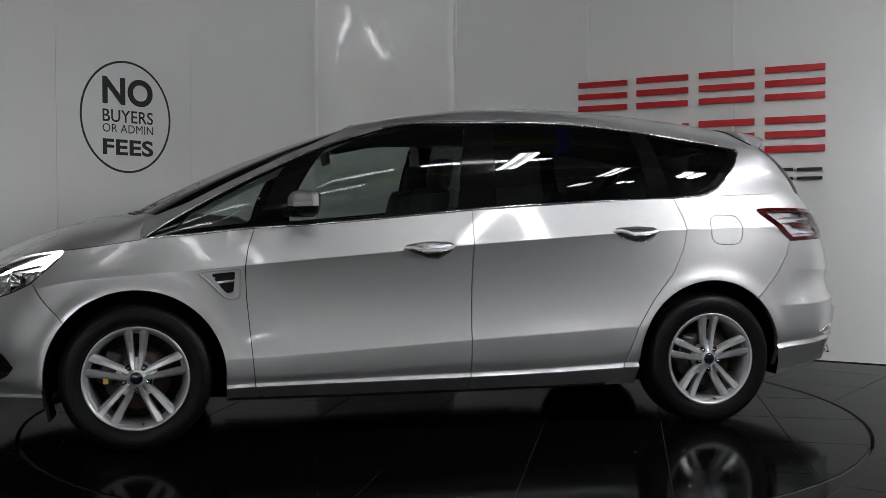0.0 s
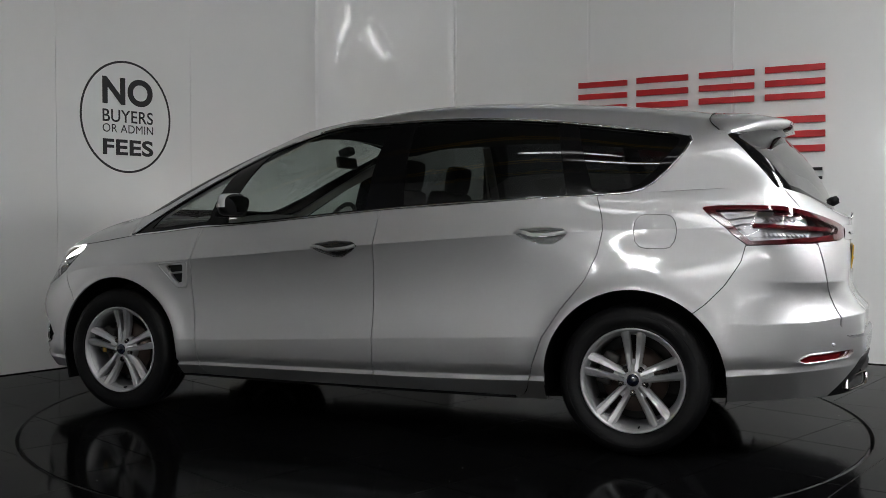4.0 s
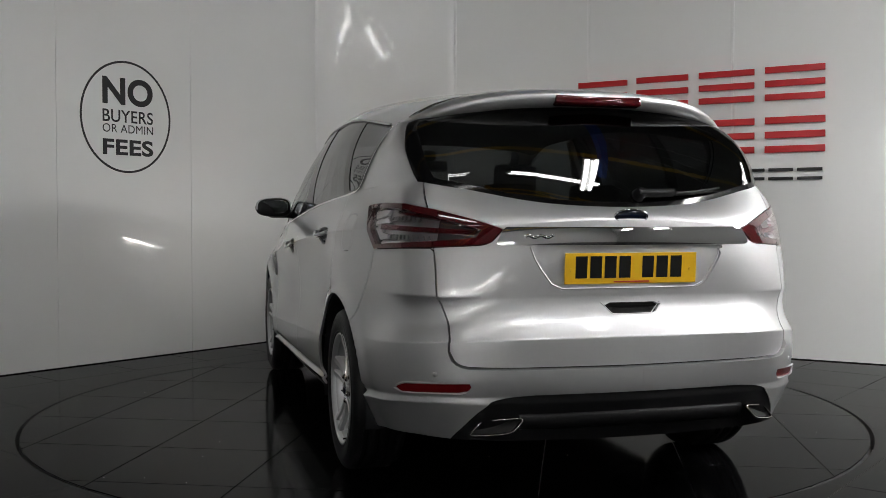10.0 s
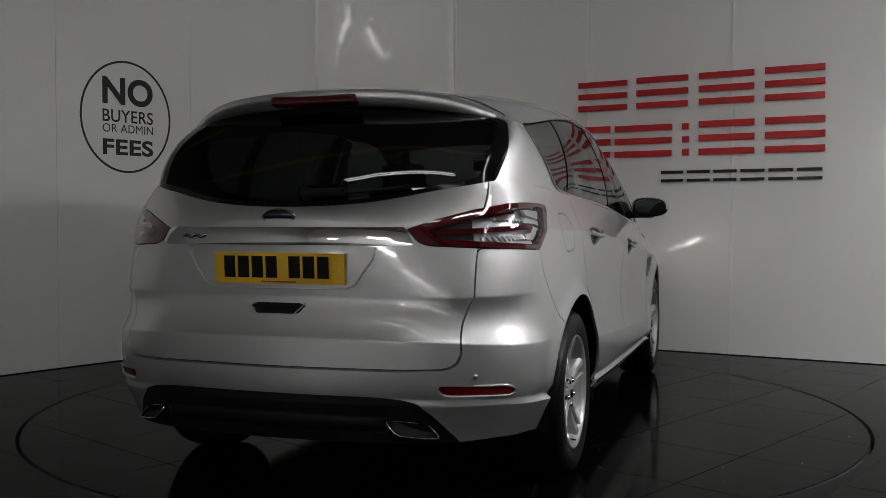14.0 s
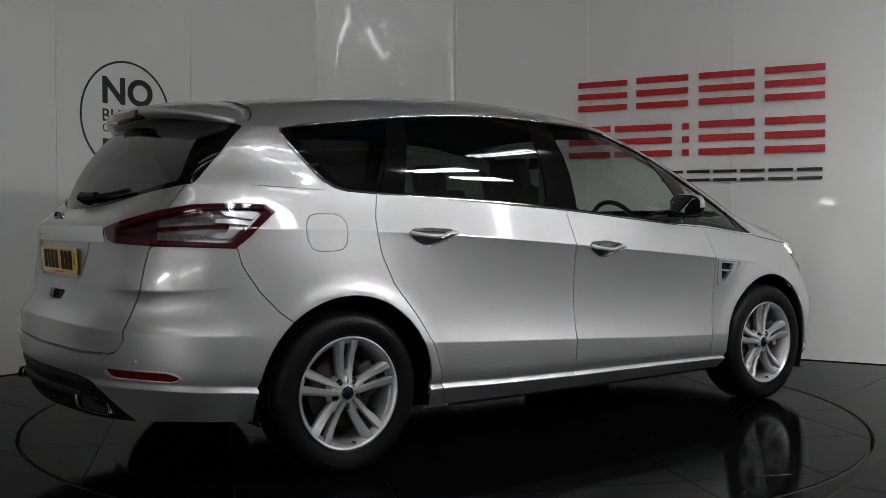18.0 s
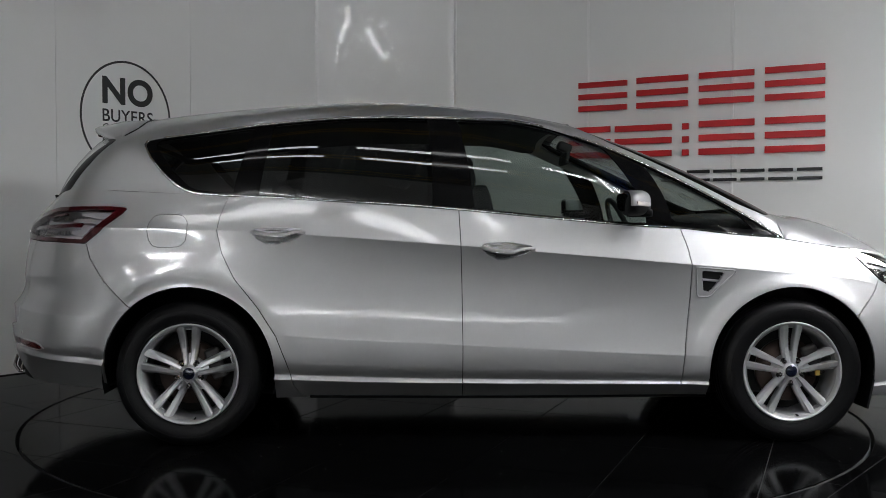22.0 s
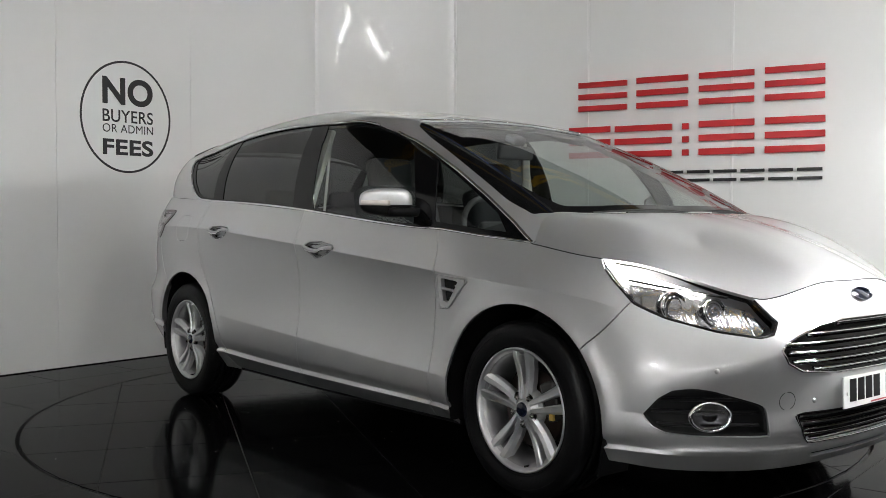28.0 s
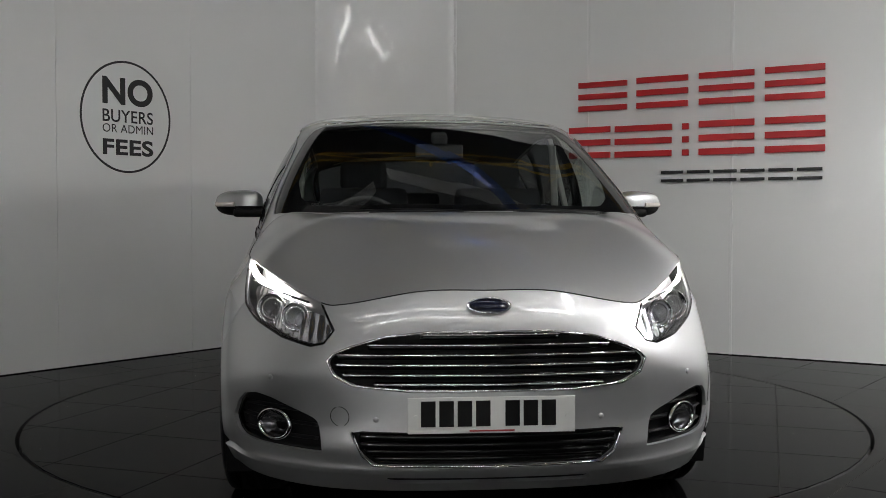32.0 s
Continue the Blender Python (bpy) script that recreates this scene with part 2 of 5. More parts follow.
def upper_grid(rows=48):
    q = np.linspace(0, TOP_U[-1], int(TOP_U[-1] / 0.012) + 1)
    a, c = cubic(*mirrored(TOP_U, TOP_0), q), cubic(*mirrored(TOP_U, TOP_2), q)
    for i in (3, 4, 5):                     # straight along the waist near the pillar's foot
        k = (q >= TOP_U[i]) & (q <= TOP_U[i + 1])
        s = ((q[k] - TOP_U[i]) / (TOP_U[i + 1] - TOP_U[i]))[:, None]
        a[k] = TOP_0[i] * (1 - s) + TOP_0[i + 1] * s
    m = (a + c) / 2
    t = np.gradient(m, q, axis=0)
    n = np.cross(t, c - a)
    n /= np.linalg.norm(n, axis=1)[:, None]
    n *= np.sign(n[:, 2:3])
    b = np.interp(q, TOP_U, TOP_BULGE[:, 0])[:, None]
    s = np.linspace(0, 1, rows)
    P = np.stack([a + (c - a) * k + n * b * 4 * k * (1 - k) for k in s], 1)
    return q, P


def bonnet_grid(n=60, rows=36):
    """Lines from the bonnet's edge back to the foot of the windscreen."""
    s = np.linspace(0, 1, n)
    f = crest(s * LOW_U[6])
    g = cubic(*mirrored(TOP_U, TOP_0), TOP_U[4] * s ** 1.0)
    long = np.linalg.norm(g - f, axis=1)[:, None]
    out = []
    for k in np.linspace(0, 1, rows):
        p = f + (g - f) * k
        p = p + np.array([0, 0, 1]) * 4 * (k * (1 - k)) ** 0.9 * 0.042 * np.minimum(1, long / 0.58) ** 1.4
        out.append(p)
    return s, np.stack(out, 1)


ROOF_Z = ring(".36,0,1.566 .1,0,1.621 -.2,0,1.657 -.56,0,1.677 -.9,0,1.674 -1.23,0,1.652 -1.5,0,1.622 -1.75,0,1.582 -1.95,0,1.536")


def roof_grid(n=90, rows=26):
    """Between the middle line, the screen's top edge, the rail over the windows and the tail edge."""
    r, s = np.linspace(0, 1, n)[:, None, None], np.linspace(0, 1, rows)[None, :, None]
    side = lambda a, b, k: cubic(*mirrored(TOP_U, TOP_2), np.linspace(a, b, k))
    f, g = side(0, TOP_U[4], rows)[None], side(TOP_U[-1], TOP_U[10], rows)[None]
    e = side(TOP_U[4], TOP_U[10], n)[:, None]
    x = np.interp(r[:, 0, 0], [0, 1], [f[0, 0, 0], g[0, 0, 0]])
    c = cubic(-ROOF_Z[:, 0], ROOF_Z, -x)
    c[:, 0], c[:, 1] = x, 0
    c[0], c[-1] = f[0, 0], g[0, 0]
    c = c[:, None]
    w = np.concatenate([s, s, s ** 6], 2)
    across = c + (e - c) * w
    corner = (f[:, :1] + (f[:, -1:] - f[:, :1]) * w) * (1 - r) + (g[:, :1] + (g[:, -1:] - g[:, :1]) * w) * r
    return r[:, 0, 0], f * (1 - r) + g * r + across - corner


# ---- mesh helpers ----
def link(name, V, faces, mat, parent=None, label="", normals=None, smooth=True):
    me = bpy.data.meshes.new(name)
    me.from_pydata([tuple(v) for v in V], [], [tuple(f) for f in faces])
    me.materials.append(mat)
    if smooth:
        me.polygons.foreach_set("use_smooth", [True] * len(me.polygons))
    if normals is not None:
        me.normals_split_custom_set_from_vertices([tuple(n) for n in normals])
    ob = new(name, me)
    if parent:
        ob.parent = parent
    if label:
        tagged(ob, label)
    return ob


def part(name, bm, mat, parent=None, label="", smooth=False):
    me = bpy.data.meshes.new(name)
    bm.to_mesh(me)
    bm.free()
    me.materials.append(mat)
    if smooth:
        me.polygons.foreach_set("use_smooth", [True] * len(me.polygons))
    ob = new(name, me)
    if parent:
        ob.parent = parent
    if label:
        tagged(ob, label)
    return ob


def box(bm, size, m=None, bevel=0.0):
    r = bmesh.ops.create_cube(bm, size=1.0, matrix=(m or Matrix()) @ Matrix.Diagonal((*size, 1)))
    if bevel:
        edges = list({e for v in r["verts"] for e in v.link_edges})
        bmesh.ops.bevel(bm, geom=edges, offset=bevel, segments=2, affect="EDGES", profile=0.6)
    return bm


def cyl(bm, r, depth, m=None, seg=24, r2=None):
    bmesh.ops.create_cone(bm, cap_ends=True, segments=seg, radius1=r, radius2=r if r2 is None else r2, depth=depth, matrix=m or Matrix())
    return bm


def ball(bm, r, m=None, seg=16):
    bmesh.ops.create_uvsphere(bm, u_segments=seg, v_segments=max(6, seg // 2), radius=r, matrix=m or Matrix())
    return bm


def lathe(name, profile, mat, parent=None, label="", seg=56, place=None, close=False):
    """A ring turned about the local y axis from (radius, y) pairs."""
    V, F = [], []
    n = len(profile)
    for k in range(seg):
        a = 2 * math.pi * k / seg
        V += [(r * math.cos(a), y, r * math.sin(a)) for r, y in profile]
    for k in range(seg):
        for i in range(n if close else n - 1):
            a, b = k * n + i, k * n + (i + 1) % n
            c, d = ((k + 1) % seg) * n + (i + 1) % n, ((k + 1) % seg) * n + i
            F.append((a, b, c, d))
    ob = link(name, V, F, mat, parent, label)
    if place:
        ob.matrix_basis = place
    return ob


def sweep(name, path, rx, ry, mat, parent=None, label="", ups=None, closed=False, seg=8, cap=True):
    """A bar of elliptic section along a line of points; ups give the section's second axis."""
    P = np.asarray(path, float)
    n = len(P)
    T = np.gradient(P, axis=0) if not closed else np.roll(P, -1, 0) - np.roll(P, 1, 0)
    T /= np.linalg.norm(T, axis=1)[:, None] + 1e-12
    up = np.tile([0, 0, 1.0], (n, 1)) if ups is None else np.asarray(ups, float)
    S = np.cross(T, up)
    S /= np.linalg.norm(S, axis=1)[:, None] + 1e-12
    W = np.cross(S, T)
    V, F = [], []
    for i in range(n):
        for k in range(seg):
            a = 2 * math.pi * k / seg
            V.append(P[i] + S[i] * rx * math.cos(a) + W[i] * ry * math.sin(a))
    for i in range(n if closed else n - 1):
        j = (i + 1) % n
        for k in range(seg):
            l = (k + 1) % seg
            F.append((i * seg + k, i * seg + l, j * seg + l, j * seg + k))
    if cap and not closed:
        F += [tuple(range(seg)), tuple(range((n - 1) * seg, n * seg))[::-1]]
    return link(name, V, F, mat, parent, label)


# ---- patches of the car's skin ----
def patch(q, P, chart):
    du, dv = np.gradient(P, axis=0), np.gradient(P, axis=1)
    N = np.cross(du, dv)
    N /= np.linalg.norm(N, axis=2)[..., None] + 1e-12
    ref = P - np.array([0, 0, 0.6])
    ref[..., 0] *= 0.25
    if (N * ref).sum() < 0:
        N = -N
    n, m = P.shape[:2]
    i = np.arange(n * m).reshape(n, m)
    a, b, c, d = i[:-1, :-1].ravel(), i[1:, :-1].ravel(), i[1:, 1:].ravel(), i[:-1, 1:].ravel()
    T = np.concatenate([np.stack([a, b, c], 1), np.stack([a, c, d], 1)])
    V, N = P.reshape(-1, 3), N.reshape(-1, 3)
    g = np.cross(V[T[:, 1]] - V[T[:, 0]], V[T[:, 2]] - V[T[:, 0]])
    if (g * N[T[:, 0]]).sum() < 0:
        T = T[:, ::-1]
    return dict(V=V, N=N, C=chart.reshape(-1, 2), T=T)


def cut(p, d):
    """Keep the part of a patch where d < 0, with a clean edge along d = 0."""
    V, N, C, T = p["V"], p["N"], p["C"], p["T"]
    inside = d < 0
    k = inside[T].sum(1)
    keep = [T[k == 3]]
    nv, nn, nc, made, extra = [], [], [], {}, []

    def mid(a, b):
        key = (a, b) if a < b else (b, a)
        if key not in made:
            s = d[a] / (d[a] - d[b])
            made[key] = len(V) + len(nv)
            nv.append(V[a] + (V[b] - V[a]) * s)
            nn.append(N[a] + (N[b] - N[a]) * s)
            nc.append(C[a] + (C[b] - C[a]) * s)
        return made[key]

    for t in T[(k == 1) | (k == 2)]:
        ins = [inside[j] for j in t]
        r = ins.index(True) if sum(ins) == 1 else ins.index(False)
        a, b, c = t[r], t[(r + 1) % 3], t[(r + 2) % 3]
        ab, ac = mid(a, b), mid(a, c)
        extra += [(a, ab, ac)] if sum(ins) == 1 else [(ab, b, c), (ab, c, ac)]
    if extra:
        keep.append(np.array(extra))
        V, N, C = np.concatenate([V, nv]), np.concatenate([N, nn]), np.concatenate([C, nc])
    T = np.concatenate(keep)
    used, inv = np.unique(T, return_inverse=True)
    return dict(V=V[used], N=N[used], C=C[used], T=inv.reshape(-1, 3))


def sd(C, poly):
    """Signed distance to a polygon in the chart, negative inside."""
    P = np.asarray(poly, float)
    best, odd = np.full(len(C), 1e9), np.zeros(len(C), bool)
    for a, b in zip(P, np.roll(P, -1, 0)):
        e, w = b - a, C - a
        s = np.clip((w @ e) / (e @ e + 1e-15), 0, 1)
        best = np.minimum(best, ((w - s[:, None] * e) ** 2).sum(1))
        cross = ((a[1] <= C[:, 1]) != (b[1] <= C[:, 1]))
        with np.errstate(divide="ignore", invalid="ignore"):
            xs = a[0] + (C[:, 1] - a[1]) / (b[1] - a[1]) * e[0]
        odd ^= cross & (C[:, 0] < xs)
    return np.where(odd, -1, 1) * np.sqrt(best)


def inside(p, poly, gap=0.002):
    return cut(p, sd(p["C"], poly) + gap)


def outside(p, poly, gap=0.002):
    return cut(p, -sd(p["C"], poly) + gap)


def moved(p, off):
    return dict(p, V=p["V"] + p["N"] * off)


def pairs(text):
    return np.array([[float(c) for c in p.split(",")] for p in text.split()])


def flip(p):
    f = np.array([1, -1, 1])
    return dict(V=p["V"] * f, N=p["N"] * f, C=p["C"], T=p["T"][:, ::-1])


def rim(p, depth):
    """The patch with its edges turned inwards."""
    T, V, N = p["T"], p["V"], p["N"]
    e = np.concatenate([T[:, [0, 1]], T[:, [1, 2]], T[:, [2, 0]]])
    key = np.sort(e, 1)
    _, first, count = np.unique(key, axis=0, return_index=True, return_counts=True)
    e = e[first[count == 1]]
    e = e[~((abs(V[e[:, 0], 1]) < 1e-4) & (abs(V[e[:, 1], 1]) < 1e-4))]
    n0 = len(V)
    A, B = V[e[:, 0]], V[e[:, 1]]
    na, nb = N[e[:, 0]], N[e[:, 1]]
    side = np.cross(B - A, na)
    side /= np.linalg.norm(side, axis=1)[:, None] + 1e-12
    k = np.arange(len(e)) * 4 + n0
    V = np.concatenate([V, np.stack([A, B, B - nb * depth, A - na * depth], 1).reshape(-1, 3)])
    N = np.concatenate([N, np.repeat(side, 4, 0)])
    T = np.concatenate([T, np.stack([k + 1, k, k + 3], 1), np.stack([k + 1, k + 3, k + 2], 1)])
    return V, N, T


def skin(name, patches, mat, parent, label="", depth=0.012):
    V, N, T, n = [], [], [], 0
    for p in patches:
        if len(p["T"]) == 0:
            continue
        v, nn, t = rim(p, depth) if depth else (p["V"], p["N"], p["T"])
        V.append(v), N.append(nn), T.append(t + n)
        n += len(v)
    N = np.concatenate(N)
    N = N / (np.linalg.norm(N, axis=1)[:, None] + 1e-12)
    return link(name, np.concatenate(V), np.concatenate(T).tolist(), mat, parent, label, N)


def both(name, p, mat, parent, label="", depth=0.012):
    """A left part and its mirror image on the right, as two objects."""
    return skin(name, [p], mat, parent, label, depth), skin(name, [flip(p)], mat, parent, label, depth)


def whole(name, p, mat, parent, label="", depth=0.012):
    """One part across the car's middle."""
    return skin(name, [p, flip(p)], mat, parent, label, depth)


def low_at(u, z, off=0.0):
    """Points and normals of the lower skin at chart places."""
    P, N = [], []
    for a, h in zip(np.atleast_1d(u), np.atleast_1d(z)):
        s = 1
        if a < 0:
            a, s = -a, -1
        if a > LENGTH:
            a, s = 2 * LENGTH - a, -1
        i = min(int(a / LOW_Q[1]), len(LOW_Q) - 2)
        f = a / LOW_Q[1] - i
        col = LOW_P[i] * (1 - f) + LOW_P[i + 1] * f
        nor = LOW_N[i] * (1 - f) + LOW_N[i + 1] * f
        p = np.array([np.interp(h, col[:, 2], col[:, k]) for k in range(3)])
        n = np.array([np.interp(h, col[:, 2], nor[:, k]) for k in range(3)])
        n /= np.linalg.norm(n)
        p = p + n * off
        P.append(p * (1, s, 1)), N.append(n * (1, s, 1))
    return np.array(P), np.array(N)


def up_at(u, s, off=0.0):
    P, N = [], []
    for a, h in zip(np.atleast_1d(u), np.atleast_1d(s)):
        i = min(int(a / UP_Q[1]), len(UP_Q) - 2)
        f = a / UP_Q[1] - i
        j = min(int(h * (UP_P.shape[1] - 1)), UP_P.shape[1] - 2)
        g = h * (UP_P.shape[1] - 1) - j
        w = lambda A: (A[i, j] * (1 - f) + A[i + 1, j] * f) * (1 - g) + (A[i, j + 1] * (1 - f) + A[i + 1, j + 1] * f) * g
        n = w(UP_N)
        P.append(w(UP_P) + n * off), N.append(n)
    return np.array(P), np.array(N)


def fine(poly, step=0.02, closed=True):
    """A chart line with points at even small steps."""
    P = np.asarray(poly, float)
    Q = np.roll(P, -1, 0) if closed else P[1:]
    out = []
    for a, b in zip(P if closed else P[:-1], Q):
        k = max(1, int(np.linalg.norm(b - a) / step))
        out += [a + (b - a) * i / k for i in range(k)]
    if not closed:
        out.append(P[-1])
    return np.array(out)


def trim_low(name, poly, rx, ry, mat, parent, label="", off=0.0, closed=True, sides=(1, -1), step=0.02):
    """A raised trim bar along a line on the lower skin."""
    F = fine(poly, step, closed)
    P, N = low_at(F[:, 0], F[:, 1], off)
    for s in sides:
        m = np.array([1, s, 1])
        sweep(name, P * m, rx, ry, mat, parent, label, N * m, closed, 8)


def trim_up(name, poly, rx, ry, mat, parent, label="", off=0.0, closed=True, sides=(1, -1)):
    F = fine(poly, 0.03, closed)
    P, N = up_at(F[:, 0], np.clip(F[:, 1], 0, 0.9999), off)
    for s in sides:
        m = np.array([1, s, 1])
        sweep(name, P * m, rx, ry, mat, parent, label, N * m, closed, 8)


# ---- the car's skin: charts (length round the car, height) ----
LOW_Q, LOW_P = lower_grid()
UP_Q, UP_P = upper_grid()


def chart_of(q, P, flat=None):
    if flat is None:
        return np.stack([np.repeat(q[:, None], P.shape[1], 1), P[..., 2]], 2)
    return np.stack([np.repeat(q[:, None], P.shape[1], 1), np.repeat(np.linspace(0, flat, P.shape[1])[None], P.shape[0], 0)], 2)


LOW = patch(LOW_Q, LOW_P, chart_of(LOW_Q, LOW_P))
UP = patch(UP_Q, UP_P, chart_of(UP_Q, UP_P, 0.5))
top = LOW_P[:, -1]
nl, nu = LOW["N"].reshape(LOW_P.shape), UP["N"].reshape(UP_P.shape)
for i in range(len(UP_Q)):
    p = UP_P[i, 0]
    w = np.clip((-1.15 - p[0]) / 0.25, 0, 1) * (p[1] > 0.62)
    if w > 0:
        k = np.argmin(((top - p) ** 2).sum(1))
        mid_n = nu[i, 0] + nl[k, -1]
        mid_n /= np.linalg.norm(mid_n)
        for r in range(18):
            f = w * (1 - r / 18) ** 2
            nu[i, r] = nu[i, r] * (1 - f) + mid_n * f
for i in range(len(LOW_Q)):
    p = top[i]
    w = np.clip((-1.15 - p[0]) / 0.25, 0, 1) * (p[1] > 0.62)
    if w > 0:
        k = np.argmin(((UP_P[:, 0] - p) ** 2).sum(1))
        mid_n = nu[k, 0]
        for r in range(6):
            f = w * (1 - r / 6) ** 2
            nl[i, -1 - r] = nl[i, -1 - r] * (1 - f) + mid_n * f
LOW["N"], UP["N"] = nl.reshape(-1, 3), nu.reshape(-1, 3)
LOW_N, UP_N = LOW["N"].reshape(LOW_P.shape), UP["N"].reshape(UP_P.shape)
bq, bP = bonnet_grid()
BONNET = patch(bq, bP, chart_of(bq, bP, 1.0))
rq, rP = roof_grid()
ROOF = patch(rq, rP, chart_of(rq, rP, 1.0))


def pu(text):
    """Places on the window band: its height runs from 0 to 1."""
    return pairs(text) * (1, 0.5)


HEADLIGHT = pairs("1.12,.99 1.095,.885 1.058,.842 .98,.770 .865,.722 .714,.681 .575,.662 .525,.672 .489,.712 .535,.785 .6,.87 .8,.99")
BUMPER_F = pairs("-.3,0 1.5,0 1.5,.5 1.22,.60 1.193,.627 1.10,.70 .985,.778 .9,.9 .85,1.2 -.3,1.2")
GRILLE = pairs("-.3,.715 0,.716 .19,.711 .327,.695 .43,.664 .49,.640 .512,.619 .489,.576 .426,.546 .26,.531 0,.526 -.3,.526")
LOW_GRILLE = pairs("-.3,.402 0,.402 .40,.402 .44,.394 .40,.325 .365,.293 0,.290 -.3,.290")
SLIT = pairs("-.3,.249 0,.249 .35,.250 .31,.231 0,.229 -.3,.229")
FOG = pairs("0.978,.396 .928,.455 .88,.485 .81,.494 .74,.485 .60,.447 .552,.43 .540,.40 .532,.325 .80,.330 .90,.338 .945,.356")
DOOR_F = pairs("2.063,1.2 2.063,1.026 2.031,.929 2.017,.840 2.022,.70 2.032,.60 2.05,.417 2.062,.285 2.085,.23 2.13,.202 3.097,.202 3.097,.5 3.101,.768 3.108,.979 3.118,1.2")
DOOR_R = pairs("3.118,1.2 3.108,.979 3.101,.768 3.097,.5 3.097,.202 3.80,.214 3.86,.232 3.887,.270 3.918,.383 3.969,.519 4.056,.653 4.165,.787 4.224,.909 4.246,1.010 4.234,1.072 4.195,1.169 4.185,1.3")
TAIL = pairs("4.692,1.110 4.712,1.117 4.782,1.122 4.93,1.123 5.063,1.119 5.186,1.096 5.433,1.027 5.394,.978 5.36,.970 5.18,.961 4.873,.949 4.80,1.003")
TAIL_IN = pairs("4.748,1.102 4.80,1.106 4.93,1.106 5.063,1.100 5.18,1.072 5.35,1.022 5.335,.996 5.18,.982 4.89,.968 4.828,1.018")
BUMPER_R = pairs("4.6,.1 4.6,.62 4.658,.662 4.696,.691 4.777,.774 4.846,.878 4.868,.955 5.198,.958 5.216,.88 5.236,.78 5.236,.70 5.226,.61 5.248,.562 5.28,.547 5.65,.546 6.4,.546 6.4,.1")
TAILGATE = pairs("5.088,1.3 5.104,1.195 5.155,1.10 5.195,.963 5.216,.88 5.236,.78 5.236,.70 5.226,.61 5.248,.562 5.28,.547 5.65,.546 6.4,.546 6.4,1.3")
REFLECTOR = pairs("5.066,.456 5.085,.472 5.11,.482 5.320,.497 5.299,.463 5.27,.455 5.098,.444")
DIFFUSER = pairs("5.19,.2 5.239,.294 5.29,.35 5.33,.395 5.386,.434 5.46,.45 5.543,.457 6.4,.462 6.4,.2")
PLATE_REC = pairs("5.551,.966 5.575,.92 5.60,.885 5.643,.832 5.682,.815 6.21,.815 6.249,.832 6.29,.885 6.32,.92 6.341,.966")
CHROME_BAR = pairs("5.434,1.034 5.414,.970 6.478,.970 6.458,1.034")
SLOT = pairs("5.83,.764 5.872,.724 6.02,.724 6.062,.764")
FUEL = pairs("4.384,1.010 4.386,1.050 4.40,1.073 4.425,1.084 4.524,1.084 4.552,1.075 4.565,1.05 4.568,.999 4.560,.960 4.545,.940 4.52,.932 4.44,.932 4.41,.94 4.39,.962")
VENT = pairs("1.998,.838 1.816,.822 1.812,.812 1.843,.786 1.925,.704 1.94,.698 1.985,.698 1.992,.71")
VENT_HOLE = pairs("1.972,.822 1.860,.812 1.93,.722 1.962,.722")
HANDLES = (pairs("3.019,.932 2.990,.953 2.884,.957 2.779,.942 2.758,.926 2.806,.902 2.885,.877 2.932,.874 2.990,.905"),
           pairs("4.090,1.004 4.058,1.022 3.973,1.027 3.860,1.020 3.828,1.003 3.873,.973 3.959,.948 4.016,.949 4.064,.976"))
SCREEN = pu("-.2,.006 .64,.006 .685,.05 .705,.2 .702,.5 .698,.8 .68,.92 .62,.968 -.2,.978")
DLO = pu(".760,.004 .750,.12 .745,.3 .745,.5 .757,.7 .785,.82 .84,.9 .94,.945 1.1,.962 1.55,.966 2.1,.957 2.65,.947 3.0,.955 3.26,.982 3.318,.960 3.325,.86 3.272,.58 3.205,.30 3.148,.14 3.095,.055 3.03,.018 2.95,.010")
BACKLIGHT = pu("3.572,-.1 3.556,.1 3.546,.467 3.556,.90 3.566,.965 3.62,.985 3.8,.985 4.6,.985 4.6,-.1")
ARCHES = ((1.424, 0.342, 0.402), (-1.424, 0.345, 0.404))

car = new("car")
tagged(car, "silver metallic people carrier with dark rear windows parked on the turntable", "car")


def no_arch(p):
    for hx, hz, r in ARCHES:
        V = p["V"]
        d = r - np.hypot(V[:, 0] - hx, V[:, 2] - hz)
        d = np.where(V[:, 2] < hz, r - abs(V[:, 0] - hx) * (1 - 0.0 * V[:, 2]), d)
        p = cut(p, d)
    return p


SHELL = no_arch(LOW)
# front bumper with its openings
fb = outside(outside(outside(outside(outside(inside(SHELL, BUMPER_F), HEADLIGHT, 0.003), GRILLE, 0), LOW_GRILLE, 0), FOG, 0), SLIT, 0)
front_bumper = whole("front_bumper", fb, PAINT, car, "silver painted front bumper")
wing = outside(outside(outside(SHELL, BUMPER_F), HEADLIGHT, 0.003), VENT, 0.0)
wing = cut(wing, wing["C"][:, 0] - 2.6)
wing = outside(wing, DOOR_F)
both("front_wing", wing, PAINT, car)
door_f = outside(inside(SHELL, DOOR_F), HANDLES[0], 0)
front_doors = both("front_door", door_f, PAINT, car)
door_r = outside(inside(SHELL, DOOR_R), HANDLES[1], 0)
rear_doors = both("rear_door", door_r, PAINT, car)
quarter = cut(SHELL, 3.5 - SHELL["C"][:, 0])
for poly, g in ((DOOR_R, 0.002), (BUMPER_R, 0.002), (TAILGATE, 0.002), (TAIL, 0.002), (FUEL, 0.0015)):
    quarter = outside(quarter, poly, g)
quarter = outside(quarter, pairs("3,.1 3.80,.1 3.80,.245 3.0,.245"), 0.0)
both("rear_quarter_panel", quarter, PAINT, car)
both("fuel_flap", inside(LOW, FUEL, 0.0015), PAINT, car)
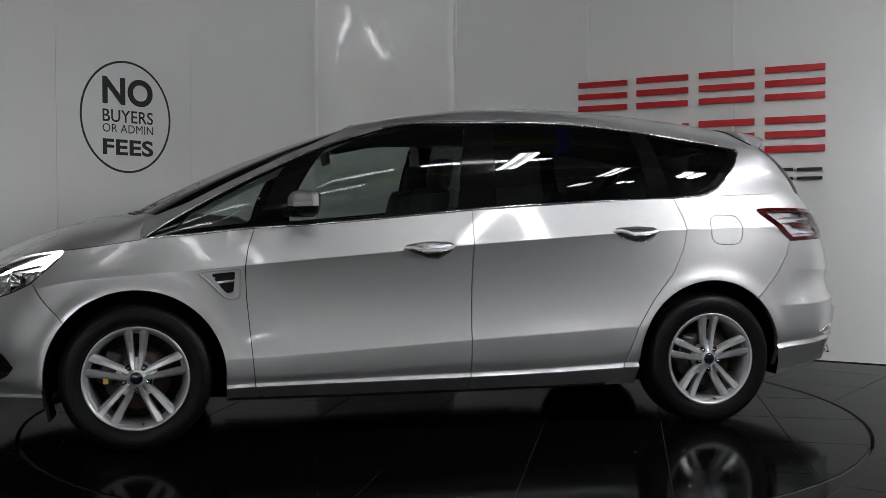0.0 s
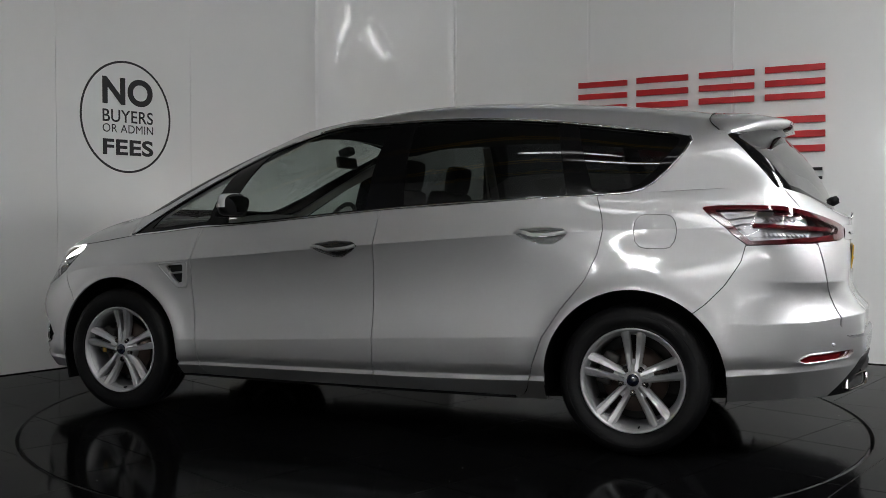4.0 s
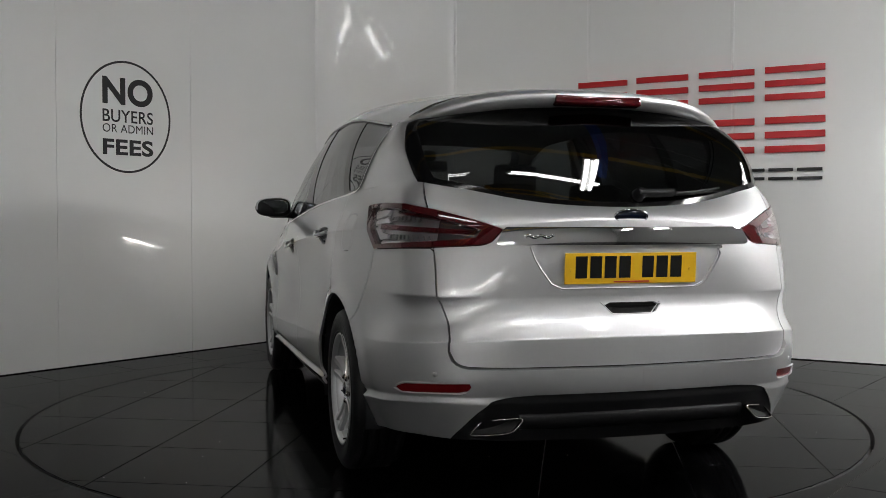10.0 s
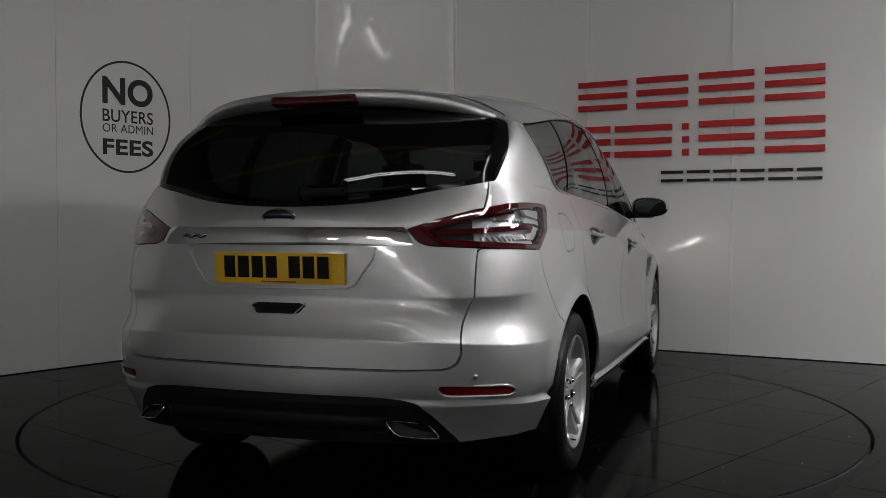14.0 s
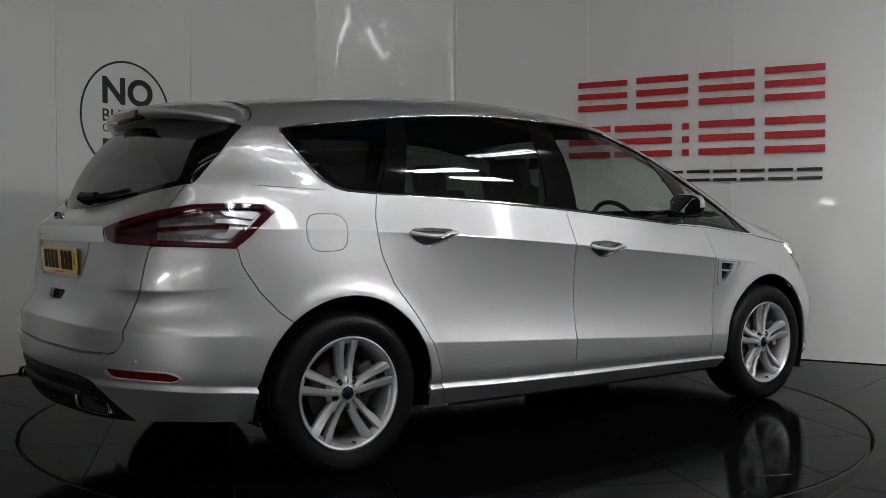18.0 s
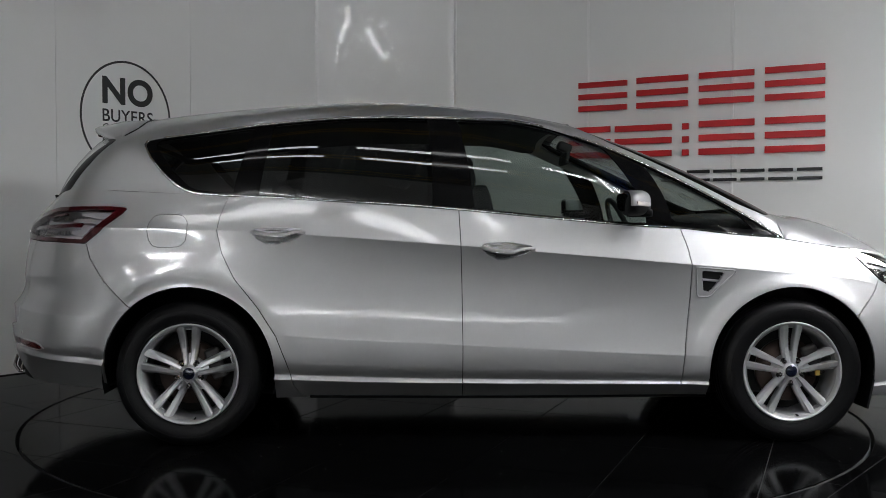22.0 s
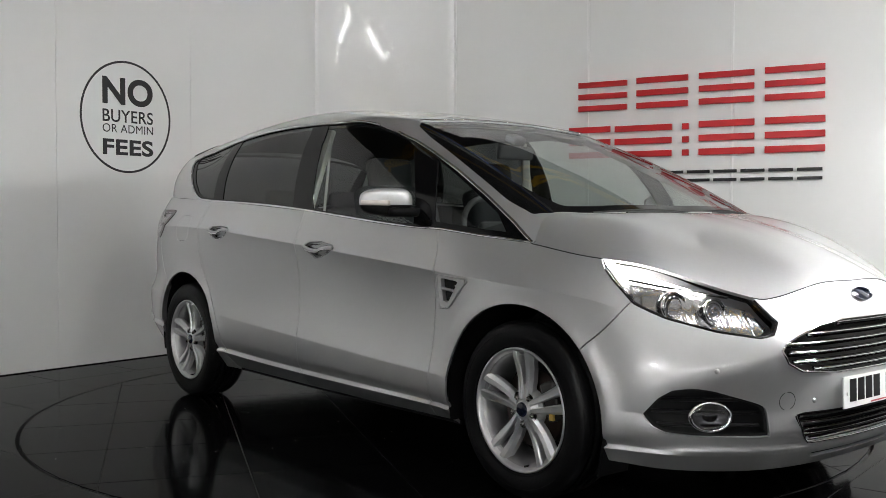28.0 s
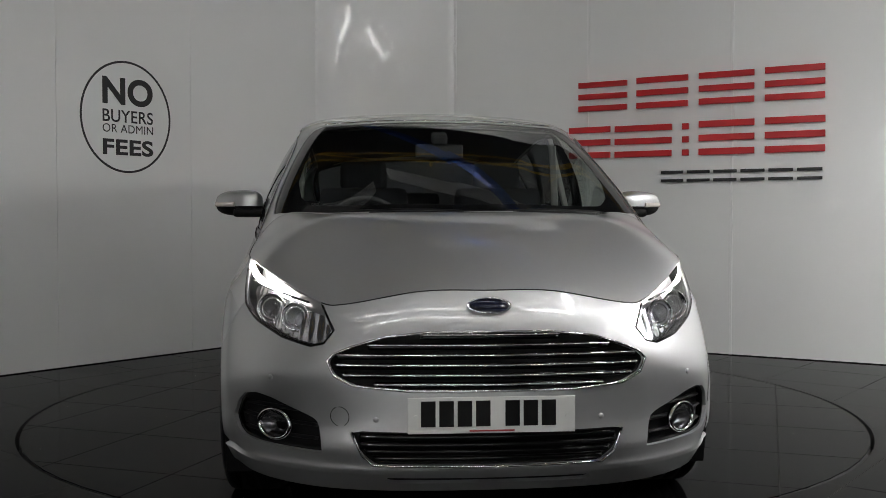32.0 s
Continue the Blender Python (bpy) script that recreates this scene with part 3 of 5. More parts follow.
rb = outside(outside(outside(inside(SHELL, BUMPER_R), REFLECTOR, 0.0), DIFFUSER, 0.0), TAIL, 0.002)
rb["V"] = rb["V"] + rb["N"] * 0.018 * np.clip((0.84 - abs(rb["C"][:, 0] - 5.946)) / 0.2, 0, 1)[:, None] * (rb["C"][:, 1] < 0.60)[:, None]
rear_bumper = whole("rear_bumper", rb, PAINT, car, "silver painted rear bumper", 0.03)
tg = outside(outside(outside(inside(SHELL, TAILGATE, 0.0035), TAIL, 0.002), PLATE_REC, 0), SLOT, 0)
tailgate = whole("tailgate", tg, PAINT, car, "silver painted tailgate", 0.017)
rec = inside(LOW, PLATE_REC, -0.004)
whole("plate_recess", moved(rec, -0.011), PAINT, tailgate, depth=0)
trim_low("plate_recess_lip", PLATE_REC, 0.0032, 0.0025, PAINT, tailgate, off=-0.001, sides=(1,), closed=False)
whole("handle_recess", moved(inside(LOW, SLOT, -0.004), -0.02), BLACK_PLASTIC, tailgate, depth=0)
trim_low("handle_lip", pairs("5.83,.764 5.872,.724 6.02,.724 6.062,.764"), 0.002, 0.002, PAINT, tailgate, off=0.0, sides=(1,), closed=False)
bar = inside(LOW, CHROME_BAR, 0)
arc = (bar["C"][:, 1] - 1.002) / 0.032
bar["V"] = bar["V"] + bar["N"] * (0.005 * (1 - arc ** 2))[:, None]
bar["N"] = bar["N"] + np.stack([0 * arc, 0 * arc, 0.14 * arc], 1)
whole("chrome_bar", moved(bar, 0.003), CHROME, tailgate, "brushed chrome bar over the number plate", 0.006)
# dark shell behind the gaps, and the floor
core = moved(SHELL, -0.014)
for poly in (HEADLIGHT, GRILLE, LOW_GRILLE, FOG, TAIL, PLATE_REC, SLOT, DIFFUSER, VENT_HOLE, *HANDLES):
    core = outside(core, poly, -0.01)
whole("inner_shell", core, GAP_BLACK, car, "black seam behind the body panels", 0)
low_a = cubic(*mirrored(LOW_U, LOW_A), np.linspace(0, LENGTH, 90))
V = np.concatenate([low_a * (1, .97, 1), low_a[::-1] * (1, -.97, 1)])
V[:, 2] += 0.012
link("underbody", V, [tuple(range(len(V)))], BLACK_PLASTIC, car, "black underbody", smooth=False)
# wheel-arch liners
for hx, hz, r in ARCHES:
    for s in (1, -1):
        V, F = [], []
        for k in range(25):
            a = math.pi * (k / 24) * 1.16 - 0.25
            x = hx + (r + 0.004) * math.cos(a)
            lip = np.interp(-x, -LOW_C[:, 0], LOW_C[:, 1]) - 0.014
            for y in (lip, 0.56):
                V.append((x, s * y, max(0.22, hz + (r + 0.004) * math.sin(a))))
        F = [(2 * k, 2 * k + 1, 2 * k + 3, 2 * k + 2) for k in range(24)] + [tuple(range(1, 50, 2))]
        link("arch_liner", V, F, BLACK_PLASTIC, car)

# bonnet, roof, pillars and glass
whole("bonnet", cut(BONNET, 0.004 - BONNET["C"][:, 0] * 0 - 0.004 + 0.003 - BONNET["C"][:, 1] * 0.6), PAINT, car, "silver bonnet")
whole("roof", ROOF, PAINT, car, "silver roof", 0)
frame_p = outside(outside(outside(UP, SCREEN, 0.0), DLO, 0.0), BACKLIGHT, 0.0)
frame_p = cut(frame_p, frame_p["C"][:, 0] - 3.9)
both("pillar_frame", frame_p, PAINT, car, "silver pillars and roof rail", 0.02)
SCREEN_IN = pu("-.2,.055 .56,.06 .60,.12 .63,.27 .632,.5 .63,.78 .61,.88 .56,.925 -.2,.935")
screen = inside(UP, SCREEN, 0.0)
whole("windscreen", moved(inside(screen, SCREEN_IN, 0), -0.004), GLASS_SCREEN, car, "clear windscreen reflecting the hall roof", 0)
whole("windscreen_border", moved(outside(screen, SCREEN_IN, 0), -0.004), GLOSS_BLACK, car, "black windscreen border", 0.006)
panes = {"front_quarter_glass": (pu(".84,.06 .775,.2 .768,.5 .775,.64 1.20,.06"), GLASS_CLEAR, ""),
         "front_door_glass": (pu(".81,.80 1.325,.03 1.875,.03 1.835,0.261 1.775,0.492 1.690,0.724 1.525,.955 1.1,.945 .92,.925"), GLASS_CLEAR, ""),
         "rear_door_glass": (pu("1.80,.95 1.890,0.720 1.940,0.490 1.980,0.260 2.01,.03 2.69,.03 2.742,.932 2.3,.94"), GLASS_TINT, "dark privacy glass"),
         "rear_quarter_glass": (pu("2.83,.935 2.825,.05 2.95,.05 3.03,.07 3.085,.12 3.16,.32 3.26,.78 3.268,.89 3.25,.935 3.0,.94"), GLASS_TINT, "dark privacy glass")}
dlo = inside(UP, DLO, 0.0)
pillar = dlo
for name, (poly, mat, label) in panes.items():
    both(name, moved(inside(dlo, poly, 0), -0.005), mat, car, label, 0)
    pillar = outside(pillar, poly, 0.0)
both("window_surround", moved(pillar, -0.002), GLOSS_BLACK, car, "gloss black pillars and window rubber", 0.006)
back = inside(UP, BACKLIGHT, 0.0)
BACK_IN = pu("3.64,.06 3.622,.2 3.616,.5 3.610,.86 3.625,.905 3.8,.915 4.6,.915 4.6,.035 3.9,.04")
pane = moved(inside(back, BACK_IN, 0), -0.004)
pane["N"] = pane["N"] * (1, 0.5, 1)
whole("tailgate_glass", pane, GLASS_REAR, car, "dark tinted tailgate glass", 0)
whole("tailgate_glass_border", moved(outside(back, BACK_IN, 0), -0.004), GLOSS_BLACK, car, "", 0.006)
trim_up("chrome_waistline", pairs(".765,.003 1.1,.006 1.6,.008 2.2,.008 2.8,.008 3.02,.012 3.09,.045 3.15,.13 3.21,.30 3.277,.58 3.328,.86 3.322,.962"), 0.0055, 0.003, CHROME, car, "thin chrome waistline strip", 0.003, False)
trim_up("chrome_pillar_strip", pairs(".762,.004 .750,.12 .744,.3 .744,.5 .756,.7 .784,.82 .84,.905"), 0.007, 0.003, SATIN, car, "satin bright strip along the pillar", 0.003, False)
trim_up("roof_gutter", pairs(".94,.952 1.1,.968 1.55,.972 2.1,.963 2.65,.953 3.0,.961 3.24,.976"), 0.006, 0.003, SATIN, car, "thin bright strip over the windows", 0.003, False)
F = fine(pairs("-.62,.985 0,.985 .62,.985"), 0.03, False)
P, N = up_at(abs(F[:, 0]), F[:, 1], 0.002)
P[:, 1] *= np.sign(F[:, 0] + 1e-9)
N[:, 1] *= np.sign(F[:, 0] + 1e-9)
sweep("screen_top_strip", P, 0.007, 0.004, SATIN, car, "pale strip over the windscreen", N)
# lining inside pillars and roof
both("pillar_lining", moved(cut(frame_p, frame_p["C"][:, 0] - 0.80), -0.035), LINING, car, "pale grey pillar lining", 0)
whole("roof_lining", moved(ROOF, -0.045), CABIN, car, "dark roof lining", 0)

# spoiler over the tailgate glass
V, F, ny = [], [], 41
SPAN = 0.682
flat = rP.reshape(-1, 3)


def roof_z(x, y):
    """Height of the roof at a place, by its nearest points."""
    d = (flat[:, 0] - x) ** 2 + (flat[:, 1] - abs(y)) ** 2
    k = np.argsort(d)[:4]
    w = 1 / (d[k] + 1e-6)
    return float((flat[k, 2] * w).sum() / w.sum())


lead = []
for j in range(ny):
    k = -1 + 2 * j / (ny - 1)
    k = math.copysign(abs(k) ** 0.7, k)
    y, k = SPAN * k, abs(k)
    xl = -1.715 - 0.055 * max(0.0, (k - 0.8) / 0.2) ** 2
    zl = roof_z(xl, y) + 0.003
    lead.append((xl, y, zl))
    xt = -2.060 + 0.255 * k ** 2.8
    zt = 1.549 - 0.85 * (roof_z(-1.715, 0) - roof_z(-1.715, 0.98 * abs(y)))
    thick = 0.050 - 0.018 * k ** 6
    V += [(xl, y, zl), (xl + (xt - xl) * 0.5, y, zl + (zt - zl) * 0.5 + 0.014 * (1 - k ** 4)), (xt + 0.02, y, zt + 0.005), (xt, y, zt - 0.006), (xt + 0.006, y, zt - 0.6 * thick), (xt + 0.05 * (1 - 0.6 * k ** 6), y, zt - thick), (xt + (xl - xt) * 0.6, y, zt - thick + 0.004)]
lead = np.array(lead)
n = 7
for j in range(ny - 1):
    for i in range(n):
        F.append((j * n + i, j * n + (i + 1) % n, (j + 1) * n + (i + 1) % n, (j + 1) * n + i))
F += [tuple(range(n)), tuple(range((ny - 1) * n, ny * n))[::-1]]
spoiler = link("roof_spoiler", V, F, PAINT, car, "silver roof spoiler")
bm = bmesh.new()
box(bm, (0.05, 0.36, 0.036), pose(-2.036, 0, 1.518, 0, 8, 0), 0.010)
part("high_brake_light", bm, RED_LENS, spoiler, "dark red high-level brake light", True)

trim_low("sill_trim", pairs("1.93,.221 2.5,.217 3.2,.217 3.82,.222"), 0.012, 0.010, BLACK_PLASTIC, car, "black strip under the sill", -0.004, False, (1, -1), 0.04)

# dark seams round the bonnet and before the spoiler
for u0, u1, n in ((-0.54, 0.54, 50), (1.10, LOW_U[6] - 0.005, 28)):
    q = np.linspace(u0, u1, n)
    P = crest(abs(q)) * np.stack([np.ones(n), np.where(q < 0, -1, 1), np.ones(n)], 1)
    for s in ((1,) if u0 < 0 else (1, -1)):
        sweep("bonnet_seam", P * (1, s, 1) + (0.0, 0, 0.001), 0.0020, 0.0020, GAP_BLACK, car, "", None, False, 6)
sweep("spoiler_seam", lead + (0.002, 0, 0.0), 0.003, 0.003, GAP_BLACK, spoiler, "", None, False, 6)

# grilles
whole("grille_backing", moved(inside(LOW, GRILLE, -0.01), -0.05), GAP_BLACK, front_bumper, depth=0)
for k, z in enumerate((0.700, 0.668, 0.637, 0.606, 0.575, 0.547)):
    us = np.linspace(-0.52, 0.52, 53)
    ok = sd(np.stack([abs(us), np.full(53, z)], 1), GRILLE) < -0.006
    u = us[ok]
    P, N = low_at(u, np.full(len(u), z), -0.012)
    sweep("grille_bar", P, 0.010, 0.005, GLOSS_BLACK, front_bumper, "", N, seg=10)
    P, N = low_at(u, np.full(len(u), z + 0.003), -0.001)
    sweep("grille_chrome", P, 0.0035, 0.0035, CHROME, front_bumper, "chrome grille line", N)
g = np.concatenate([GRILLE[2:-2], GRILLE[2:-2][::-1] * (-1, 1)])
trim_low("grille_frame", g, 0.0045, 0.005, CHROME, front_bumper, "chrome grille surround", 0.002, True, (1,))
whole("lower_grille_backing", moved(inside(LOW, LOW_GRILLE, -0.01), -0.05), GAP_BLACK, front_bumper, depth=0)
for z in (0.382, 0.355, 0.329, 0.305):
    us = np.linspace(-0.45, 0.45, 45)
    u = us[sd(np.stack([abs(us), np.full(45, z)], 1), LOW_GRILLE) < -0.004]
    P, N = low_at(u, np.full(len(u), z), -0.012)
    sweep("lower_grille_bar", P, 0.012, 0.006, GLOSS_BLACK, front_bumper, "", N)
trim_low("lower_grille_chrome", pairs(".43,.398 .40,.325 .365,.292 0,.289 -.365,.292 -.40,.325 -.43,.398"), 0.004, 0.004, CHROME, front_bumper, "chrome line round the lower grille", 0.002, False, (1,))
whole("lip_slit", moved(inside(LOW, SLIT, -0.005), -0.02), GAP_BLACK, front_bumper, depth=0)
us = np.linspace(-0.30, 0.30, 13)
for u in us:
    P, N = low_at([u], [0.24], -0.018)
    bm = bmesh.new()
    box(bm, (0.008, 0.006, 0.014), Matrix.Translation(P[0]))
    part("slit_rib", bm, BLACK_PLASTIC, front_bumper)
# fog lamp pockets
for s in (1, -1):
    p = moved(inside(LOW, FOG, -0.008), -0.035)
    skin("fog_pocket", [p if s > 0 else flip(p)], BLACK_PLASTIC, front_bumper, "black fog lamp pocket", 0)
    for z in (0.365, 0.405, 0.445):
        us = np.linspace(0.53, 0.98, 30)
        u = us[sd(np.stack([us, np.full(30, z)], 1), FOG) < -0.012]
        P, N = low_at(u, np.full(len(u), z), -0.028)
        sweep("pocket_rib", P * (1, s, 1), 0.006, 0.010, BLACK_PLASTIC, front_bumper, "", N * (1, s, 1))
    P, N = low_at([0.735], [0.395], -0.012)
    c, d = P[0] * (1, s, 1), Vector((0.78, 0.62 * s, 0.02))
    turn = Matrix.Translation(c) @ d.to_track_quat("Y", "Z").to_matrix().to_4x4() @ Matrix.Diagonal((1.22, 1, 0.86, 1))
    fog = lathe("fog_lamp", [(0.0, -0.03), (0.03, -0.02), (0.05, 0.0)], LAMP_DARK, front_bumper, "round fog lamp with chrome ring", 32, turn)
    lathe("chrome_ring", [(0.050, -0.004), (0.060, -0.004), (0.062, 0.008), (0.056, 0.014), (0.050, 0.010)], CHROME, fog, "", 40, None, True)
    lathe("lens", [(0.0, 0.010), (0.03, 0.008), (0.051, 0.004)], LENS_CLEAR, fog, "", 32)

# finer pieces of skin under the lamps
def close_patch(u0, u1, z0, z1, nu, nz):
    u, z = np.linspace(u0, u1, nu), np.linspace(z0, z1, nz)
    C = np.stack(np.meshgrid(u, z, indexing="ij"), 2)
    P, N = low_at(C[..., 0].ravel(), C[..., 1].ravel())
    p = patch(u, P.reshape(nu, nz, 3), C)
    return dict(p, N=N)


HEAD_SKIN = close_patch(0.46, 1.13, 0.64, 0.935, 90, 44)
TAIL_SKIN = close_patch(4.67, 5.46, 0.935, 1.14, 120, 44)

# headlights
HL_DRL = pairs("1.10,.918 1.085,.892 1.05,.872 .98,.858 .88,.838 .78,.815 .70,.798 .70,.808 .80,.834 .92,.868 1.02,.898")
for s in (1, -1):
    pick = lambda p: [p if s > 0 else flip(p)]
    hl = skin("headlight", pick(moved(inside(HEAD_SKIN, HEADLIGHT, -0.002), -0.055)), LAMP_GREY, car, "clear headlight with bright daytime running light", 0)
    skin("lens", pick(moved(inside(HEAD_SKIN, HEADLIGHT, 0.002), 0.001)), LENS_CLEAR, hl, "", 0)
    skin("running_light", pick(moved(inside(HEAD_SKIN, HL_DRL, 0.0), -0.012)), LED, hl, "glowing white light strip", 0)
    inner = outside(inside(HEAD_SKIN, pairs("1.05,.83 .98,.775 .865,.728 .714,.688 .58,.670 .512,.705 .55,.765 .70,.79 .85,.825 .98,.85"), 0.0), HL_DRL, 0.004)
    flute = 0.042 + 0.003 * np.abs(np.sin(inner["C"][:, 0] * 70)) + 0.002 * np.sin(inner["C"][:, 1] * 60)
    rf = pick(dict(inner, V=inner["V"] - inner["N"] * flute[:, None]))[0]
    link("reflector", rf["V"], rf["T"].tolist(), LAMP_SILVER, hl, "bright silvered reflector")
    for u, z, r, cup in ((0.825, 0.768, 0.047, LAMP_DARK), (0.688, 0.752, 0.043, LAMP_GREY)):
        P, N = low_at([u], [z], -0.026)
        turn = Matrix.Translation(P[0] * (1, s, 1)) @ Vector((0.97, 0.22 * s, 0.05)).to_track_quat("Y", "Z").to_matrix().to_4x4()
        lamp = lathe("projector", [(r * 1.02, -0.035), (r * 1.14, 0.0), (r * 1.10, 0.006), (r * 0.98, 0.004), (r * 0.90, -0.010)], CHROME, hl, "", 36, turn)
        lathe("bulb_lens", [(r * 0.72, -0.006), (r * 0.6, 0.008), (r * 0.35, 0.018), (0.0, 0.021)], LENS_CLEAR, lamp, "", 28)
        lathe("bulb_cup", [(r * 0.92, -0.008), (r * 0.72, -0.010), (r * 0.70, -0.020), (0.0, -0.028)], cup, lamp, "", 28)
        lathe("inner_ring", [(r * 0.78, -0.006), (r * 0.75, 0.0), (r * 0.70, -0.004)], CHROME, lamp, "", 32)
    trim_low("headlight_seal", HEADLIGHT[1:10], 0.005, 0.004, GLOSS_BLACK, hl, "", -0.002, False, (s,))
    P, N = low_at(np.linspace(0.62, 1.0, 14), np.linspace(0.798, 0.853, 14), -0.018)
    sweep("bezel", P * (1, s, 1), 0.004, 0.012, LAMP_DARK, hl, "", N * (1, s, 1))

# tail lamps, split by the tailgate seam
lamp = inside(TAIL_SKIN, TAIL, 0.0015)
SPLIT_U = 5.193
RED_BARS = (pairs("4.90,1.049 5.34,1.026 5.32,1.010 4.90,1.028"), pairs("5.02,1.098 5.18,1.078 5.36,1.030 5.36,1.022 5.18,1.068 5.02,1.088"))
WHITE_BLOCKS = (pairs("4.772,1.098 4.945,1.103 4.925,1.083 4.865,1.076 4.80,1.068"), pairs("4.806,1.062 4.87,1.068 4.955,1.070 4.965,1.054 4.855,1.050 4.82,1.044"), pairs("4.832,1.036 4.90,1.040 4.905,1.012 4.96,1.008 4.955,.990 4.895,.984 4.87,1.000"), pairs("4.905,.980 5.07,.984 5.07,.975 4.90,.971"))
for s in (1, -1):
    pick = lambda p: [p if s > 0 else flip(p)]
    for k, name in ((-1, "tail_lamp"), (1, "tailgate_lamp")):
        d = lambda p: cut(p, k * (SPLIT_U - p["C"][:, 0]) + 0.0015)
        side = d(lamp)
        tl = skin(name, pick(moved(outside(side, TAIL_IN, 0), 0.004)), RED_LENS, car, "red tail lamp with clear centre", 0.02)
        skin("lens", pick(moved(inside(side, TAIL_IN, 0), 0.004)), LENS_CLEAR, tl, "", 0)
        inn = d(inside(TAIL_SKIN, TAIL_IN, -0.004))
        skin("reflector", pick(moved(inn, -0.034)), LAMP_GREY if k < 0 else LAMP_DARK, tl, "grey lamp reflector", 0)
        for poly in WHITE_BLOCKS:
            b = inside(inn, poly, 0)
            if len(b["T"]):
                skin("white_block", pick(moved(b, -0.016)), LAMP_WHITE, tl, "pale lamp block", 0.014)
        for poly in RED_BARS:
            b = inside(inn, poly, 0)
            if len(b["T"]):
                skin("red_light_bar", pick(moved(b, -0.012)), RED_LENS, tl, "", 0.016)
        us = np.arange(4.90, 5.36, 0.022)
        us = us[k * (SPLIT_U - us) < -0.012]
        for z in (1.070, 0.997):
            for u in us:
                if sd(np.array([[u, z]]), TAIL_IN)[0] > -0.014:
                    continue
                P, N = low_at([u], [z], -0.026)
                bm = bmesh.new()
                box(bm, (0.013, 0.010, 0.024), Matrix.Translation(P[0] * (1, s, 1)) @ Vector(N[0] * (1, s, 1)).to_track_quat("Y", "Z").to_matrix().to_4x4() @ pose(0, 0, 0, 25, 32, 0), 0.003)
                part("facet", bm, LAMP_GREY if u < 5.2 else LAMP_DARK, tl)

# rear bumper details
for s in (1, -1):
    p = moved(inside(LOW, REFLECTOR, 0.0), 0.002)
    skin("rear_reflector", [p if s > 0 else flip(p)], RED_DARK, rear_bumper, "dark red reflector strip", 0.01)
    trim_low("reflector_edge", REFLECTOR, 0.004, 0.004, PAINT, rear_bumper, "", 0.006, True, (s,))
diff = inside(LOW, DIFFUSER, 0.0)
whole("diffuser", moved(diff, 0.014), BLACK_PLASTIC, rear_bumper, "black plastic lower bumper insert", 0.03)
F = fine(pairs("5.50,.36 5.946,.365 6.392,.36"), 0.03, False)
P, N = low_at(F[:, 0], F[:, 1], 0.016)
sweep("diffuser_ledge", P, 0.03, 0.012, BLACK_PLASTIC, rear_bumper, "", N)
for s in (1, -1):
    pts, K = [], 28
    e = lambda v, q: math.copysign(abs(v) ** q, v)
    for k in range(K):
        a, h = e(math.cos(2 * math.pi * k / K), 0.42), e(math.sin(2 * math.pi * k / K), 0.42)
        pts.append((-2.352 + 0.042 * a, s * (0.520 + 0.066 * a - 0.024 * h), 0.342 - 0.010 * a + 0.026 * h))
    ex = sweep("exhaust_trim", pts, 0.0035, 0.009, CHROME_DARK, rear_bumper, "chrome exhaust surround", np.tile([-1.0, 0, 0], (K, 1)), True)
    link("exhaust_opening", [(x + 0.014, y, z) for x, y, z in pts], [tuple(range(K))], GAP_BLACK, rear_bumper, smooth=False)

# parking sensors, towing covers
for u, z, back_ in ((0.74, 0.553, 0), (0.355, 0.44, 0), (5.20, 0.52, 1)):
    for s in (1, -1):
        P, N = low_at([u], [z], 0.009 * back_)
        bm = bmesh.new()
        cyl(bm, 0.009, 0.006, Matrix.Translation(P[0] * (1, s, 1)) @ Vector(N[0] * (1, s, 1)).to_track_quat("Z", "Y").to_matrix().to_4x4(), 16)
        part("parking_sensor", bm, PAINT, rear_bumper if back_ else front_bumper, "", True)
P, N = low_at([0.47], [0.445], 0.0)
turn = Matrix.Translation(P[0] * (1, -1, 1)) @ Vector(N[0] * (1, -1, 1)).to_track_quat("Y", "Z").to_matrix().to_4x4()
lathe("towing_cover_seam", [(0.0300, 0.0008), (0.0325, 0.0008)], GAP_BLACK, front_bumper, "", 28, turn)
F = fine(pairs("6.19,.478 6.25,.478 6.25,.516 6.19,.516"), 0.02)
P, N = low_at(F[:, 0], F[:, 1], 0.011)
sweep("towing_cover_seam", P, 0.0015, 0.0015, GAP_BLACK, rear_bumper, "", N, True, 4)

# wing vents and door handles
for s in (1, -1):
    pick = lambda p: [p if s > 0 else flip(p)]
    vent = skin("wing_vent", pick(moved(outside(inside(LOW, VENT, 0.001), VENT_HOLE, 0), 0.004)), PAINT, car, "silver triangular wing vent", 0.02)
    skin("vent_hole", pick(moved(inside(LOW, VENT_HOLE, -0.004), -0.014)), GAP_BLACK, vent, "", 0)
    P, N = low_at([1.97, 1.89], [0.780, 0.772], 0.002)
    sweep("vent_blade", P * (1, s, 1), 0.006, 0.010, PAINT, vent, "", N * (1, s, 1))
    trim_low("vent_edge", VENT, 0.004, 0.004, PAINT, vent, "", 0.004, True, (s,))
